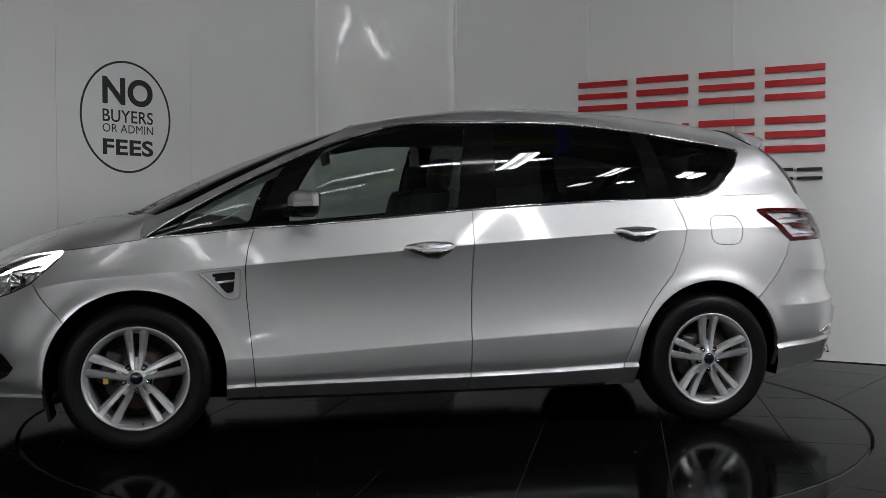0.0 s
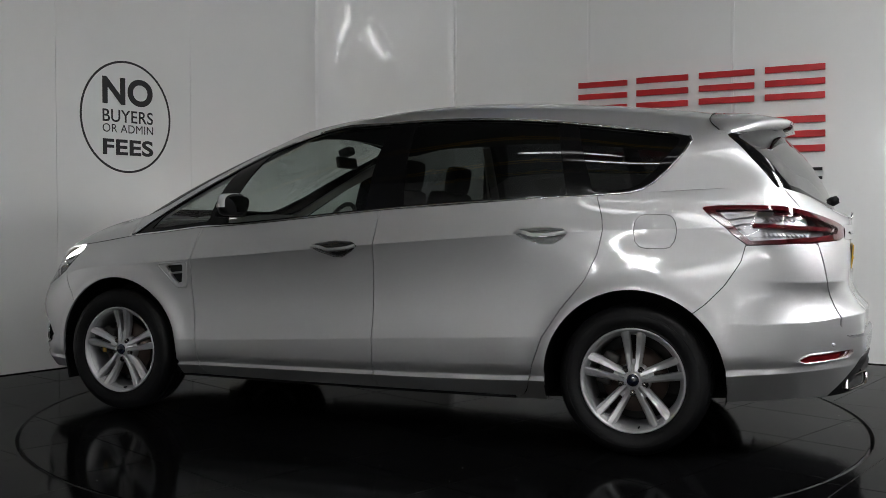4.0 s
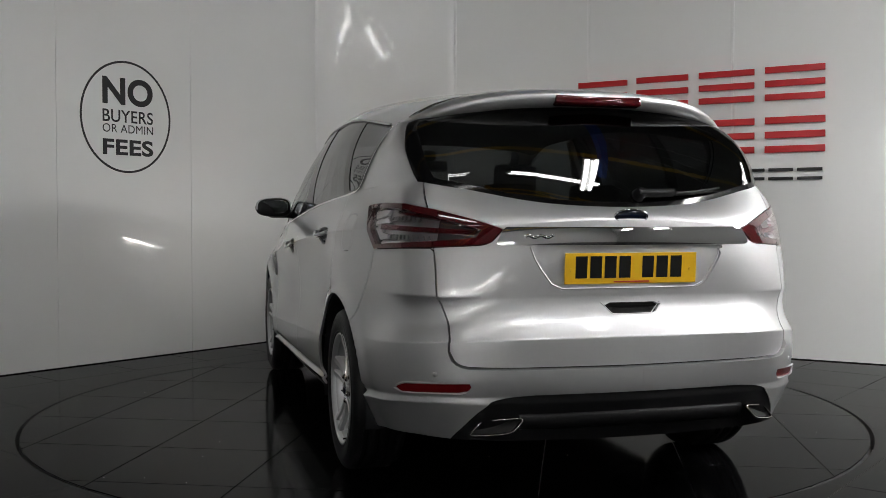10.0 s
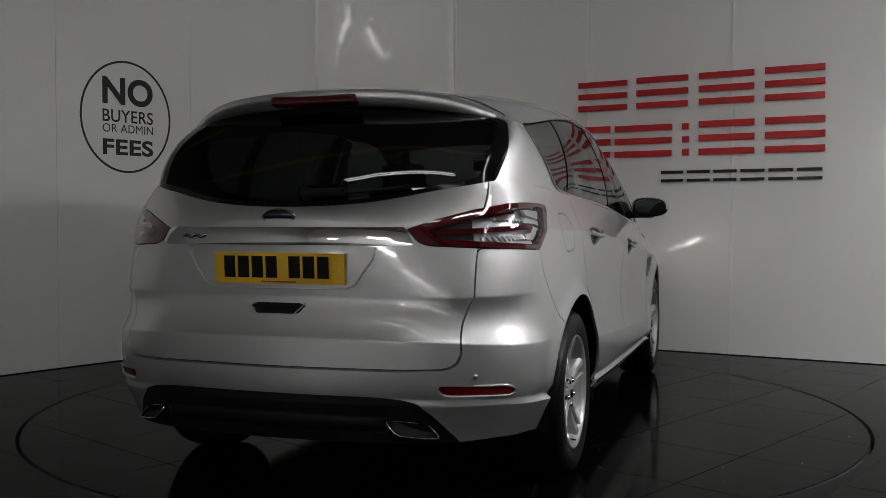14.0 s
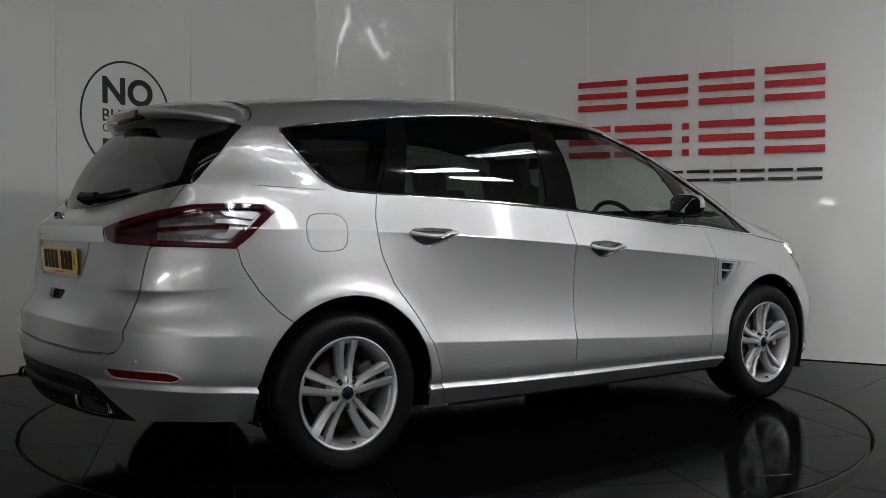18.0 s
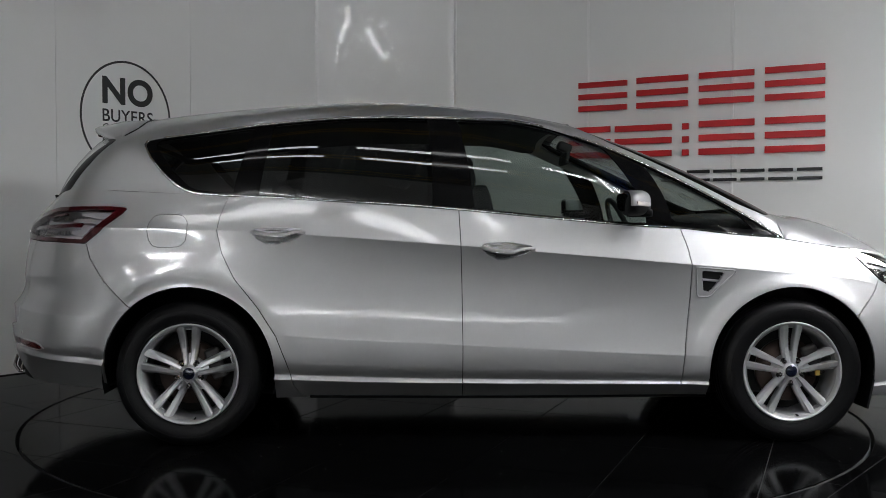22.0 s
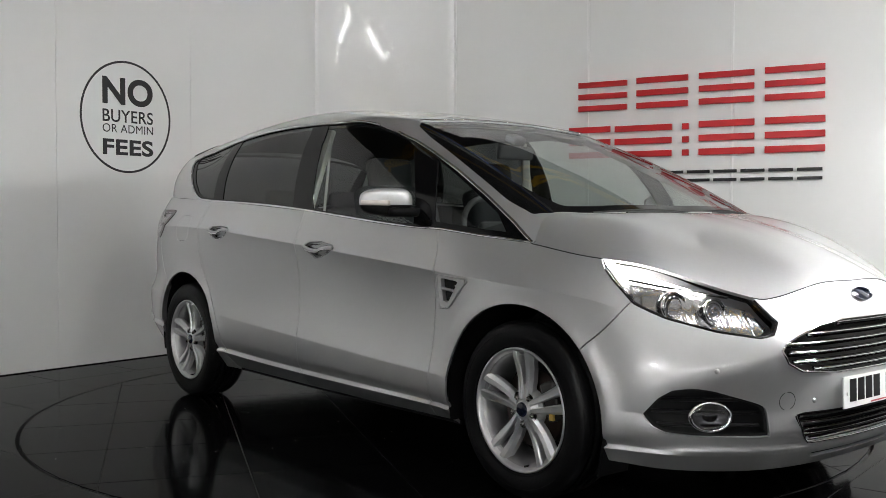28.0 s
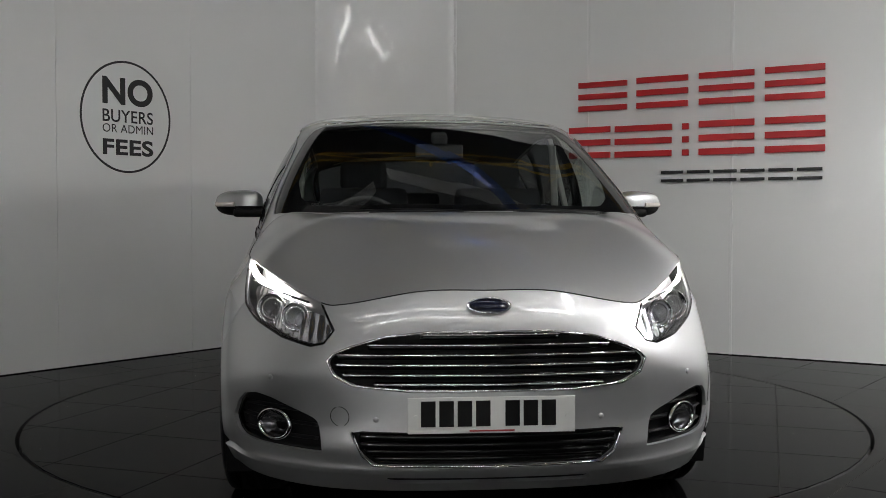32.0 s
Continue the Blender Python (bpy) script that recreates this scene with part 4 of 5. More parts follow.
for i, doors in ((0, front_doors), (1, rear_doors)):
    H = HANDLES[i]
    for s, door in ((1, doors[0]), (-1, doors[1])):
        p = inside(LOW, H, -0.003)
        p["V"] = p["V"] - p["N"] * (0.004 + 0.026 * (1 - np.exp(np.minimum(0, sd(p["C"], H)) / 0.016)))[:, None]
        skin("handle_cup", [p if s > 0 else flip(p)], CUP, door, "recessed handle cup", 0)
        a, b = H[4] * 0.9 + H[3] * 0.1, H[0] * 0.8 + H[1] * 0.2
        k = np.linspace(0, 1, 18)
        uu = a[0] + (b[0] - a[0]) * k
        zz = a[1] + (b[1] - a[1]) * k - 0.004 - 0.010 * np.sin(np.pi * k)
        P, N = low_at(uu, zz, 0.0)
        P = P + N * (0.004 + 0.020 * np.sin(np.pi * k) ** 0.7)[:, None]
        hd = sweep("door_handle", P * (1, s, 1), 0.0095, 0.008, PAINT, door, "silver pull handle", N * (1, s, 1), seg=10)
        P2 = P + N * 0.004 - np.array([0, 0, 0.007])
        sweep("handle_chrome", P2[2:-2] * (1, s, 1), 0.004, 0.004, CHROME, hd, "", N[2:-2] * (1, s, 1))
        trim_low("cup_edge", H[4:], 0.0022, 0.002, CHROME, door, "", 0.001, False, (s,))

# mirrors
for s in (1, -1):
    nu, nv = 40, 24
    a, b = np.linspace(0, 2 * np.pi, nu)[:, None], np.linspace(-np.pi / 2, np.pi / 2, nv)[None]
    e = lambda v, q: np.sign(v) * abs(v) ** q
    X = 0.10 * e(np.cos(b), 0.62) * e(np.cos(a), 0.8)
    Y = 0.112 * e(np.cos(b), 0.62) * e(np.sin(a), 0.7)
    Z = 0.060 * e(np.sin(b), 0.75) * (1 - 0.10 * Y / 0.11)
    along = np.clip((Y / 0.112 + 1) / 2, 0, 1)
    reach = lambda X, t: np.where(X < -0.06, 0.612 + 0.2 * (X + 0.06), 0.612 + (X + 0.06) / 0.16 * 0.15 * (1 - 0.70 * t ** 1.4))
    P = np.stack([reach(X, along), 0.962 + Y, 1.138 + Z], 2)
    M = patch(a[:, 0], P, np.stack([np.repeat(a, nv, 1), P[..., 2] - 0.15 * (P[..., 1] - 0.96) * 0], 2))
    cen = P.reshape(-1, 3) - (0.640, 0.950, 1.138)
    M["N"] = M["N"] * np.sign((M["N"] * cen).sum(1, keepdims=True) + 1e-9)
    g = np.cross(M["V"][M["T"][:, 1]] - M["V"][M["T"][:, 0]], M["V"][M["T"][:, 2]] - M["V"][M["T"][:, 0]])
    wrong = (g * M["N"][M["T"][:, 0]]).sum(1) < 0
    M["T"][wrong] = M["T"][wrong][:, ::-1]
    pick = lambda p: [p if s > 0 else flip(p)]
    zc = M["C"][:, 1]
    top = cut(M, 1.124 - zc)
    mir = skin("door_mirror", pick(cut(top, 0.613 - top["V"][:, 0])), PAINT, car, "silver door mirror with black base", 0)
    skin("mirror_base", pick(cut(M, zc - 1.124)), BLACK_PLASTIC, mir, "black lower half", 0)
    skin("mirror_back", pick(cut(top, top["V"][:, 0] - 0.613)), BLACK_PLASTIC, mir, "black mirror rim", 0)
    bm = bmesh.new()
    box(bm, (0.12, 0.16, 0.040), pose(0.69, s * 0.895, 1.092, 0, 0, s * 12), 0.016)
    part("mirror_arm", bm, BLACK_PLASTIC, mir, "", True)
    k = np.linspace(0.05, 1.35, 16)
    yy = 0.112 * np.sin(k) ** 0.7
    P = np.stack([reach(0.10 * np.cos(k) ** 0.8, (yy / 0.112 + 1) / 2) + 0.001, s * (0.962 + yy + 0.002), 1.131 + 0.002 * k], 1)
    sweep("mirror_indicator", P, 0.0045, 0.011, AMBER, mir, "clear and amber indicator strip", np.tile([0, 0, 1.0], (16, 1)))
    K, bend = 32, lambda v: math.copysign(abs(v) ** 0.62, v)
    turn = pose(0.600, s * 0.963, 1.140, 0, -8, -s * 10)
    V = [turn @ Vector((d, 0.084 * k * bend(math.cos(2 * math.pi * j / K)), 0.043 * k * bend(math.sin(2 * math.pi * j / K)))) for d, k in ((0.008, 1.0), (0.0, 0.97)) for j in range(K)]
    link("mirror_glass", V, [tuple(range(2 * K - 1, K - 1, -1))] + [(j, (j + 1) % K, K + (j + 1) % K, K + j) for j in range(K)], MIRROR, mir, "dark tinted mirror glass", smooth=False)

# wipers
for y0, y1, x0 in ((-0.50, 0.10, 1.47), (0.08, 0.62, 1.46)):
    k = np.linspace(0, 1, 14)
    P = np.stack([x0 + 0.03 - 0.10 * (np.abs(y0 + (y1 - y0) * k) / 0.62) ** 2, y0 + (y1 - y0) * k, 1.083 + 0.012 * np.sin(np.pi * k)], 1)
    w = sweep("wiper", P, 0.008, 0.010, BLACK_PLASTIC, car, "black wiper blade")
    sweep("wiper_arm", P[3:] + (0.03, 0.0, -0.004), 0.007, 0.006, BLACK_PLASTIC, w)
k = np.linspace(0, 1, 12)
P, N = up_at(4.24 - 0.36 * k, 0.085 - 0.02 * k, 0.014)
rw = sweep("rear_wiper", P * (1, -1, 1), 0.008, 0.012, BLACK_PLASTIC, car, "black rear wiper", N * (1, -1, 1))
bm = bmesh.new()
P, N = up_at([4.24], [0.085], 0.010)
cyl(bm, 0.026, 0.04, Matrix.Translation(P[0] * (1, -1, 1)) @ Vector(N[0] * (1, -1, 1)).to_track_quat("Z", "Y").to_matrix().to_4x4(), 20, 0.02)
part("wiper_pivot", bm, BLACK_PLASTIC, rw, "", True)
P, N = up_at(4.25 - 0.15 * k, 0.088 - 0.006 * k, 0.018)
sweep("wiper_cover", P * (1, -1, 1), 0.016, 0.017, BLACK_PLASTIC, rw, "", N * (1, -1, 1), seg=10)

# badges, plates
def badge(x, z, turn, parent):
    m = pose(x, 0, z, 0, turn, 0)
    b = lathe("badge", [(0.0, 0.004), (0.046, 0.004), (0.049, 0.001)], BLUE, parent, "dark blue oval badge with chrome edge", 36, m @ Matrix.Rotation(radians(-90), 4, "Z") @ Matrix.Diagonal((1.32, 1, 0.56, 1)))
    lathe("badge_edge", [(0.047, -0.002), (0.0535, -0.002), (0.0545, 0.005), (0.050, 0.008), (0.047, 0.005)], CHROME, b, "", 36, None, True)
    return b


P, N = low_at([0.0], [0.788], 0.004)
badge(P[0][0], 0.788, -math.degrees(math.atan2(N[0][2], N[0][0])), front_bumper)
P, N = low_at([LENGTH], [1.073], 0.004)
b = badge(P[0][0], 1.073, 0, tailgate)
b.matrix_basis = pose(P[0][0] - 0.002, 0, 1.073, 0, 12, 180) @ Matrix.Rotation(radians(-90), 4, "Z") @ Matrix.Diagonal((1.25, 1, 0.52, 1))
k = np.linspace(0, 1, 20)
P, N = low_at(5.946 - 0.42 + 0.115 * k, 1.000 + 0.004 * np.sin(14 * k), 0.0095)
sweep("script_badge", P, 0.005, 0.003, CHROME, tailgate, "chrome script mark", N)


def number_plate(x, z, tilt, back_, mat, parent, label):
    m = pose(x, 0, z, 0, tilt, 180 if back_ else 0)
    bm = bmesh.new()
    box(bm, (0.006, 0.52, 0.111), Matrix(), 0.002)
    p = part("number_plate", bm, mat, parent, label)
    p.matrix_basis = m
    for k in range(7):
        y = (-0.192 + 0.0565 * k + (0.03 if k > 3 else -0.005)) * (1 if True else 1)
        bm = bmesh.new()
        box(bm, (0.002, 0.045, 0.079), pose(0.0036, y, 0.005))
        part("plate_bar", bm, INK, p, "plain black bar")
    bm = bmesh.new()
    box(bm, (0.002, 0.14, 0.005), pose(0.0036, 0.0, -0.048))
    part("plate_line", bm, INK_RED, p, "plain red line")
    for y in (-0.235, 0.235):
        bm = bmesh.new()
        cyl(bm, 0.007, 0.004, pose(0.005, y, -0.004, 0, 90, 0), 12)
        part("plate_screw", bm, mat, p)


number_plate(2.368, 0.460, -1.5, False, PLATE_WHITE, front_bumper, "white number plate with black bars")
number_plate(-2.336, 0.886, 4, True, PLATE_YELLOW, tailgate, "yellow number plate with black bars")

# mud flaps behind the front wheels
for s in (1, -1):
    bm = bmesh.new()
    box(bm, (0.012, 0.16, 0.18), pose(1.815, s * 0.80, 0.245, 0, 12, 0), 0.004)
    part("arch_flap", bm, BLACK_PLASTIC, car)


# ---- wheels ----
def wheel(hx, s):
    w = new("wheel")
    w.parent = car
    w.matrix_basis = pose(hx, s * 0.793, 0.340) @ (Matrix() if s > 0 else Matrix.Rotation(math.pi, 4, "Z"))
    tagged(w, "black tyre on a silver five twin-spoke alloy wheel")
    g = 0.331
    lathe("tyre", [(0.218, 0.088), (0.232, 0.104), (0.255, 0.113), (0.282, 0.1175), (0.308, 0.115), (0.326, 0.106), (0.336, 0.092), (0.3395, 0.074),
                   (0.340, 0.060), (g, 0.058), (g, 0.050), (0.340, 0.048), (0.340, 0.012), (g, 0.010), (g, 0.002), (0.340, 0.0), (0.340, -0.03), (g, -0.032), (g, -0.04),
                   (0.340, -0.042), (0.338, -0.08), (0.325, -0.106), (0.28, -0.117), (0.232, -0.104), (0.218, -0.088)], TYRE, w, "", 96)
    # tread blocks at the shoulder
    bm = bmesh.new()
    for k in range(72):
        a = 2 * math.pi * k / 72
        box(bm, (0.018, 0.030, 0.006), Matrix.Rotation(-a, 4, "Y") @ pose(0, 0.087, 0.3315, -22, 0, 10))
    tagged(part("tread", bm, TYRE, w), kind="stuff")
    for rr in (0.298, 0.247):
        lathe("sidewall_ring", [(rr - 0.003, 0.1145), (rr, 0.1182 if rr > 0.28 else 0.1140), (rr + 0.003, 0.1145)], TYRE, w, "", 64)
    lathe("rim_lip", [(0.216, 0.086), (0.222, 0.100), (0.229, 0.110), (0.236, 0.112), (0.238, 0.106), (0.230, 0.098), (0.226, 0.086)], ALLOY, w, "", 80)
    lathe("rim_barrel", [(0.226, 0.098), (0.217, 0.090), (0.208, 0.080), (0.203, 0.04), (0.198, -0.08), (0.215, -0.09)], ALLOY_SHADE, w, "", 64)
    lathe("hub", [(0.0, 0.092), (0.030, 0.092), (0.036, 0.086), (0.042, 0.080), (0.064, 0.076), (0.074, 0.062), (0.078, 0.03)], ALLOY, w, "", 40)
    lathe("hub_cap", [(0.0, 0.099), (0.020, 0.098), (0.0265, 0.0955), (0.029, 0.090)], BLUE, w, "dark blue hub cap", 28)
    for k in range(5):
        a0 = math.pi / 2 + 2 * math.pi * k / 5
        for e in (-1, 1):
            V, F = [], []
            rs = (0.040, 0.075, 0.115, 0.16, 0.20, 0.224)
            for i, r in enumerate(rs):
                t = (r - 0.04) / 0.184
                mid = e * (0.0165 + 0.0215 * t)
                half = 0.0125 + 0.0080 * t
                y = 0.088 - 0.012 * math.sin(math.pi * min(1, t * 1.1)) + 0.012 * t
                sec = [(mid - e * half, y - 0.035), (mid - e * half, y - 0.004), (mid - e * half * 0.72, y + 0.003), (mid + e * half * 0.35, y + 0.001), (mid + e * half, y - 0.013), (mid + e * half, y - 0.035)]
                for c, yy in sec:
                    V.append((r * math.cos(a0) - c * math.sin(a0), yy, r * math.sin(a0) + c * math.cos(a0)))
            n = 6
            for i in range(len(rs) - 1):
                for j in range(n):
                    F.append((i * n + j, i * n + (j + 1) % n, (i + 1) * n + (j + 1) % n, (i + 1) * n + j))
            F += [tuple(range(n)), tuple(range((len(rs) - 1) * n, len(rs) * n))[::-1]]
            link("spoke", V, F, ALLOY, w, smooth=False)
        # webs between the pair near hub and rim
        V = []
        for r, h in ((0.05, 0.020), (0.095, 0.022), (0.205, 0.036), (0.224, 0.038)):
            y = 0.070 if r < 0.1 else 0.080
            for c in (-h, h):
                V.append((r * math.cos(a0) - c * math.sin(a0), y, r * math.sin(a0) + c * math.cos(a0)))
        for quad in (V[:4], V[4:]):
            link("spoke_web", quad, [(0, 1, 3, 2)], ALLOY, w, smooth=False)
        a1 = a0 + math.pi / 5
        m = Matrix.Translation((0.054 * math.cos(a1), 0.080, 0.054 * math.sin(a1))) @ Matrix.Rotation(radians(90), 4, "X")
        bm = bmesh.new()
        cyl(bm, 0.0118, 0.020, m, 6)
        ball(bm, 0.0105, m @ Matrix.Translation((0, 0, -0.008)), 10)
        part("wheel_nut", bm, CHROME_DARK, w)
        lathe("nut_seat", [(0.0090, -0.0030), (0.0160, -0.0025), (0.0185, 0.0005)], GAP_BLACK, w, "", 16, Matrix.Translation((0.054 * math.cos(a1), 0.082, 0.054 * math.sin(a1))))
    lathe("brake_disc", [(0.05, 0.03), (0.08, 0.036), (0.088, 0.030), (0.150, 0.030), (0.150, 0.006), (0.05, 0.006)], DISC_METAL, w, "brown-tinged steel brake disc", 48)
    lathe("wheel_back", [(0.0, -0.04), (0.20, -0.04)], GAP_BLACK, w, "", 32)
    bm = bmesh.new()
    side = 1 if s < 0 else -1
    box(bm, (0.075, 0.06, 0.15), Matrix.Rotation(radians(20 * side), 4, "Y") @ pose(side * -0.128, 0.035, 0.0), 0.015)
    part("brake_caliper", bm, CALIPER, w, "", True)
    if hx > 0:
        bm = bmesh.new()
        box(bm, (0.022, 0.012, 0.026), pose(side * -0.135, 0.068, -0.012), 0.003)
        part("caliper_tag", bm, YELLOW_TAG, w)
    a = radians(262)
    bm = bmesh.new()
    cyl(bm, 0.004, 0.03, Matrix.Translation((0.212 * math.cos(a), 0.09, 0.212 * math.sin(a))) @ Matrix.Rotation(radians(90), 4, "X"), 10)
    part("valve", bm, BLACK_PLASTIC, w)


for hx in (1.424, -1.424):
    for s in (1, -1):
        wheel(hx, s)


# ---- cabin ----
def cushion(name, size, m, parent, mat=CLOTH, r=0.05, label=""):
    bm = bmesh.new()
    box(bm, size, m, min(r, min(size) * 0.45))
    return part(name, bm, mat, parent, label, True)


def seat(x, y, wide=0.50, heads=(0.0,), low=0.0):
    st = cushion("seat_cushion", (0.50, wide, 0.16), pose(x + 0.02, y, 0.62, 0, -6, 0), car, label="charcoal cloth seat")
    cushion("backrest", (0.13, wide * 0.96, 0.62 - low), pose(x - 0.27, y, 0.93 - low / 2, 0, -14, 0), st)
    for h in heads:
        cushion("headrest", (0.09, 0.26, 0.17 - low * 0.4), pose(x - 0.385, y + h, 1.30 - low * 1.3, 0, -10, 0), st, r=0.04)
        for d in (-0.05, 0.05):
            bm = bmesh.new()
            cyl(bm, 0.006, 0.12, pose(x - 0.37, y + h + d, 1.22 - low * 1.2, 0, -12, 0), 10)
            part("headrest_post", bm, CHROME, st)


for y in (0.37, -0.37):
    seat(0.28, y)
for y in (0.45, 0.0, -0.45):
    seat(-0.65, y, 0.42, low=0.10)
bm = bmesh.new()
box(bm, (3.3, 1.10, 0.06), pose(-0.35, 0, 0.42))
box(bm, (1.94, 1.64, 0.058), pose(-0.02, 0, 0.42))
part("cabin_floor", bm, CABIN, car)
V, F, prof = [], [], ((1.50, 1.03), (1.38, 1.058), (1.15, 1.062), (0.95, 1.045), (0.86, 0.99), (0.84, 0.86), (0.92, 0.62), (1.30, 0.5))
for y in np.linspace(-0.76, 0.76, 17):
    hood = 0.035 * math.exp(-((y + 0.37) / 0.16) ** 2)
    V += [(x - 0.03 * (abs(y) / 0.76) ** 2, y, z + (hood if 1 <= i <= 4 else 0) - (0.05 * (abs(y) / 0.76) ** 4 if i < 4 else 0)) for i, (x, z) in enumerate(prof)]
n = len(prof)
for j in range(16):
    F += [(j * n + i, j * n + i + 1, (j + 1) * n + i + 1, (j + 1) * n + i) for i in range(n - 1)]
dash = link("dashboard", V, F, CABIN, car, "dark dashboard")
sw = lathe("steering_wheel", [(0.185 + 0.014 * math.cos(a), 0.014 * math.sin(a)) for a in np.linspace(0, 2 * math.pi, 11)[:-1]], CABIN, car, "black steering wheel", 40, pose(0.72, -0.37, 0.99, 0, -22, 0) @ Matrix.Rotation(radians(-90), 4, "Z"), True)
bm = bmesh.new()
box(bm, (0.16, 0.04, 0.13), Matrix(), 0.02)
box(bm, (0.34, 0.02, 0.035))
part("wheel_boss", bm, CABIN, sw, "", True)
cushion("centre_console", (0.75, 0.22, 0.30), pose(0.45, 0, 0.60), car, CABIN, 0.03)
for s in (1, -1):
    for x0, x1 in ((0.86, -0.08), (-0.2, -0.97)):
        V = [(x, s * yy, zz) for x in (x0, x1) for yy, zz in ((0.80, 0.35), (0.795, 0.80), (0.80, 1.0 + 0.07 * (0.9 - x)))]
        link("door_card", V, [(0, 1, 4, 3), (1, 2, 5, 4)], CABIN, car, smooth=False)
    bm = bmesh.new()
    box(bm, (0.05, 0.03, 0.46), pose(-0.20, s * 0.745, 1.30, s * 15, 6, 0), 0.01)
    part("pillar_trim", bm, LINING, car, "pale grey pillar trim")
    k = np.linspace(0, 1, 10)
    P = np.stack([-0.16 - 0.05 * k, s * (0.70 + 0.04 * k), 1.48 - 0.62 * k], 1)
    sweep("seat_belt", P, 0.022, 0.002, LINING, car, "grey seat belt")
bm = bmesh.new()
box(bm, (0.025, 0.24, 0.07), pose(0.47, 0, 1.40, 0, 10, 0), 0.012)
part("rear_view_mirror", bm, CABIN, car, "", True)
bm = bmesh.new()
box(bm, (0.08, 0.08, 0.05), pose(0.47, 0, 1.465, 0, 20, 0), 0.015)
part("sensor_pod", bm, CABIN, car, "", True)
bm = bmesh.new()
box(bm, (0.78, 1.36, 0.03), pose(-1.68, 0, 1.00), 0.01)
part("luggage_cover", bm, CABIN, car)

# ---- the turntable ----
RADIUS = 2.232
TILE = 0.6
GRID = radians(-23.6)
turntable = new("turntable")
tagged(turntable, "round turntable of polished black floor tiles", "turntable")
V = [(RADIUS * math.cos(2 * math.pi * k / 128), RADIUS * math.sin(2 * math.pi * k / 128), z) for z in (-0.004, -0.10) for k in range(128)]
F = [tuple(range(128))] + [(k, k + 128, (k + 1) % 128 + 128, (k + 1) % 128) for k in range(128)]
link("disc_bed", V, F, GROUT, turntable, "grey joints between tiles", smooth=False)


def clip(poly, keep):
    """Clip a convex polygon by the half plane n . p <= d."""
    n, d = keep
    out = []
    for a, b in zip(poly, poly[1:] + poly[:1]):
        fa, fb = n[0] * a[0] + n[1] * a[1] - d, n[0] * b[0] + n[1] * b[1] - d
        if fa <= 0:
            out.append(a)
        if fa * fb < 0:
            s = fa / (fa - fb)
            out.append((a[0] + (b[0] - a[0]) * s, a[1] + (b[1] - a[1]) * s))
    return out


def tile(poly, z, parent, drop=0.0012):
    cx, cy = sum(p[0] for p in poly) / len(poly), sum(p[1] for p in poly) / len(poly)
    inn = [(cx + (x - cx) * (1 - 0.004), cy + (y - cy) * (1 - 0.004)) for x, y in poly]
    n = len(poly)
    V = [(x, y, z) for x, y in inn] + [(x, y, z - drop) for x, y in poly] + [(x, y, z - 0.006) for x, y in poly]
    F = [tuple(range(n))] + [(k, k + n, (k + 1) % n + n, (k + 1) % n) for k in range(n)] + [(k + n, k + 2 * n, (k + 1) % n + 2 * n, (k + 1) % n + n) for k in range(n)]
    link("tile", V, F, TILE_BLACK, parent, smooth=False)


c0, s0 = math.cos(GRID), math.sin(GRID)
JOINT = 0.0035
for i in range(-4, 4):
    for j in range(-4, 4):
        x0, x1, y0, y1 = i * TILE + JOINT / 2, (i + 1) * TILE - JOINT / 2, j * TILE + JOINT / 2, (j + 1) * TILE - JOINT / 2
        poly = [(x * c0 - y * s0, x * s0 + y * c0) for x, y in ((x0, y0), (x1, y0), (x1, y1), (x0, y1))]
        if min(math.hypot(*p) for p in poly) > RADIUS and math.hypot(sum(p[0] for p in poly) / 4, sum(p[1] for p in poly) / 4) > RADIUS + 0.1:
            continue
        if max(math.hypot(*p) for p in poly) > RADIUS:
            for k in range(72):
                a = 2 * math.pi * (k + 0.5) / 72
                poly = clip(poly, ((math.cos(a), math.sin(a)), RADIUS * math.cos(math.pi / 72)))
                if len(poly) < 3:
                    break
        if len(poly) >= 3:
            tile(poly, 0.0, turntable)

# ---- floor round it ----
FLOOR_TURN = radians(51.5)
bed_v, bed_f = [], []
for k in range(128):
    a = 2 * math.pi * k / 128
    bed_v += [(2.250 * math.cos(a), 2.250 * math.sin(a), -0.004), (18 * math.cos(a), 18 * math.sin(a), -0.004), (2.250 * math.cos(a), 2.250 * math.sin(a), -0.10)]
for k in range(128):
    a, b = 3 * k, 3 * ((k + 1) % 128)
    bed_f += [(a, a + 1, b + 1, b), (a, b, b + 2, a + 2)]
bed_v += [(2.3 * x, 2.3 * y, -0.09) for x, y in ((-1, -1), (1, -1), (1, 1), (-1, 1))]
bed_f += [tuple(range(384, 388))]
floor = link("floor", bed_v, bed_f, GROUT, smooth=False)
tagged(floor, "polished black tiled showroom floor", "floor", kind="structure")
cf, sf = math.cos(FLOOR_TURN), math.sin(FLOOR_TURN)
FT = 0.6
plain = []
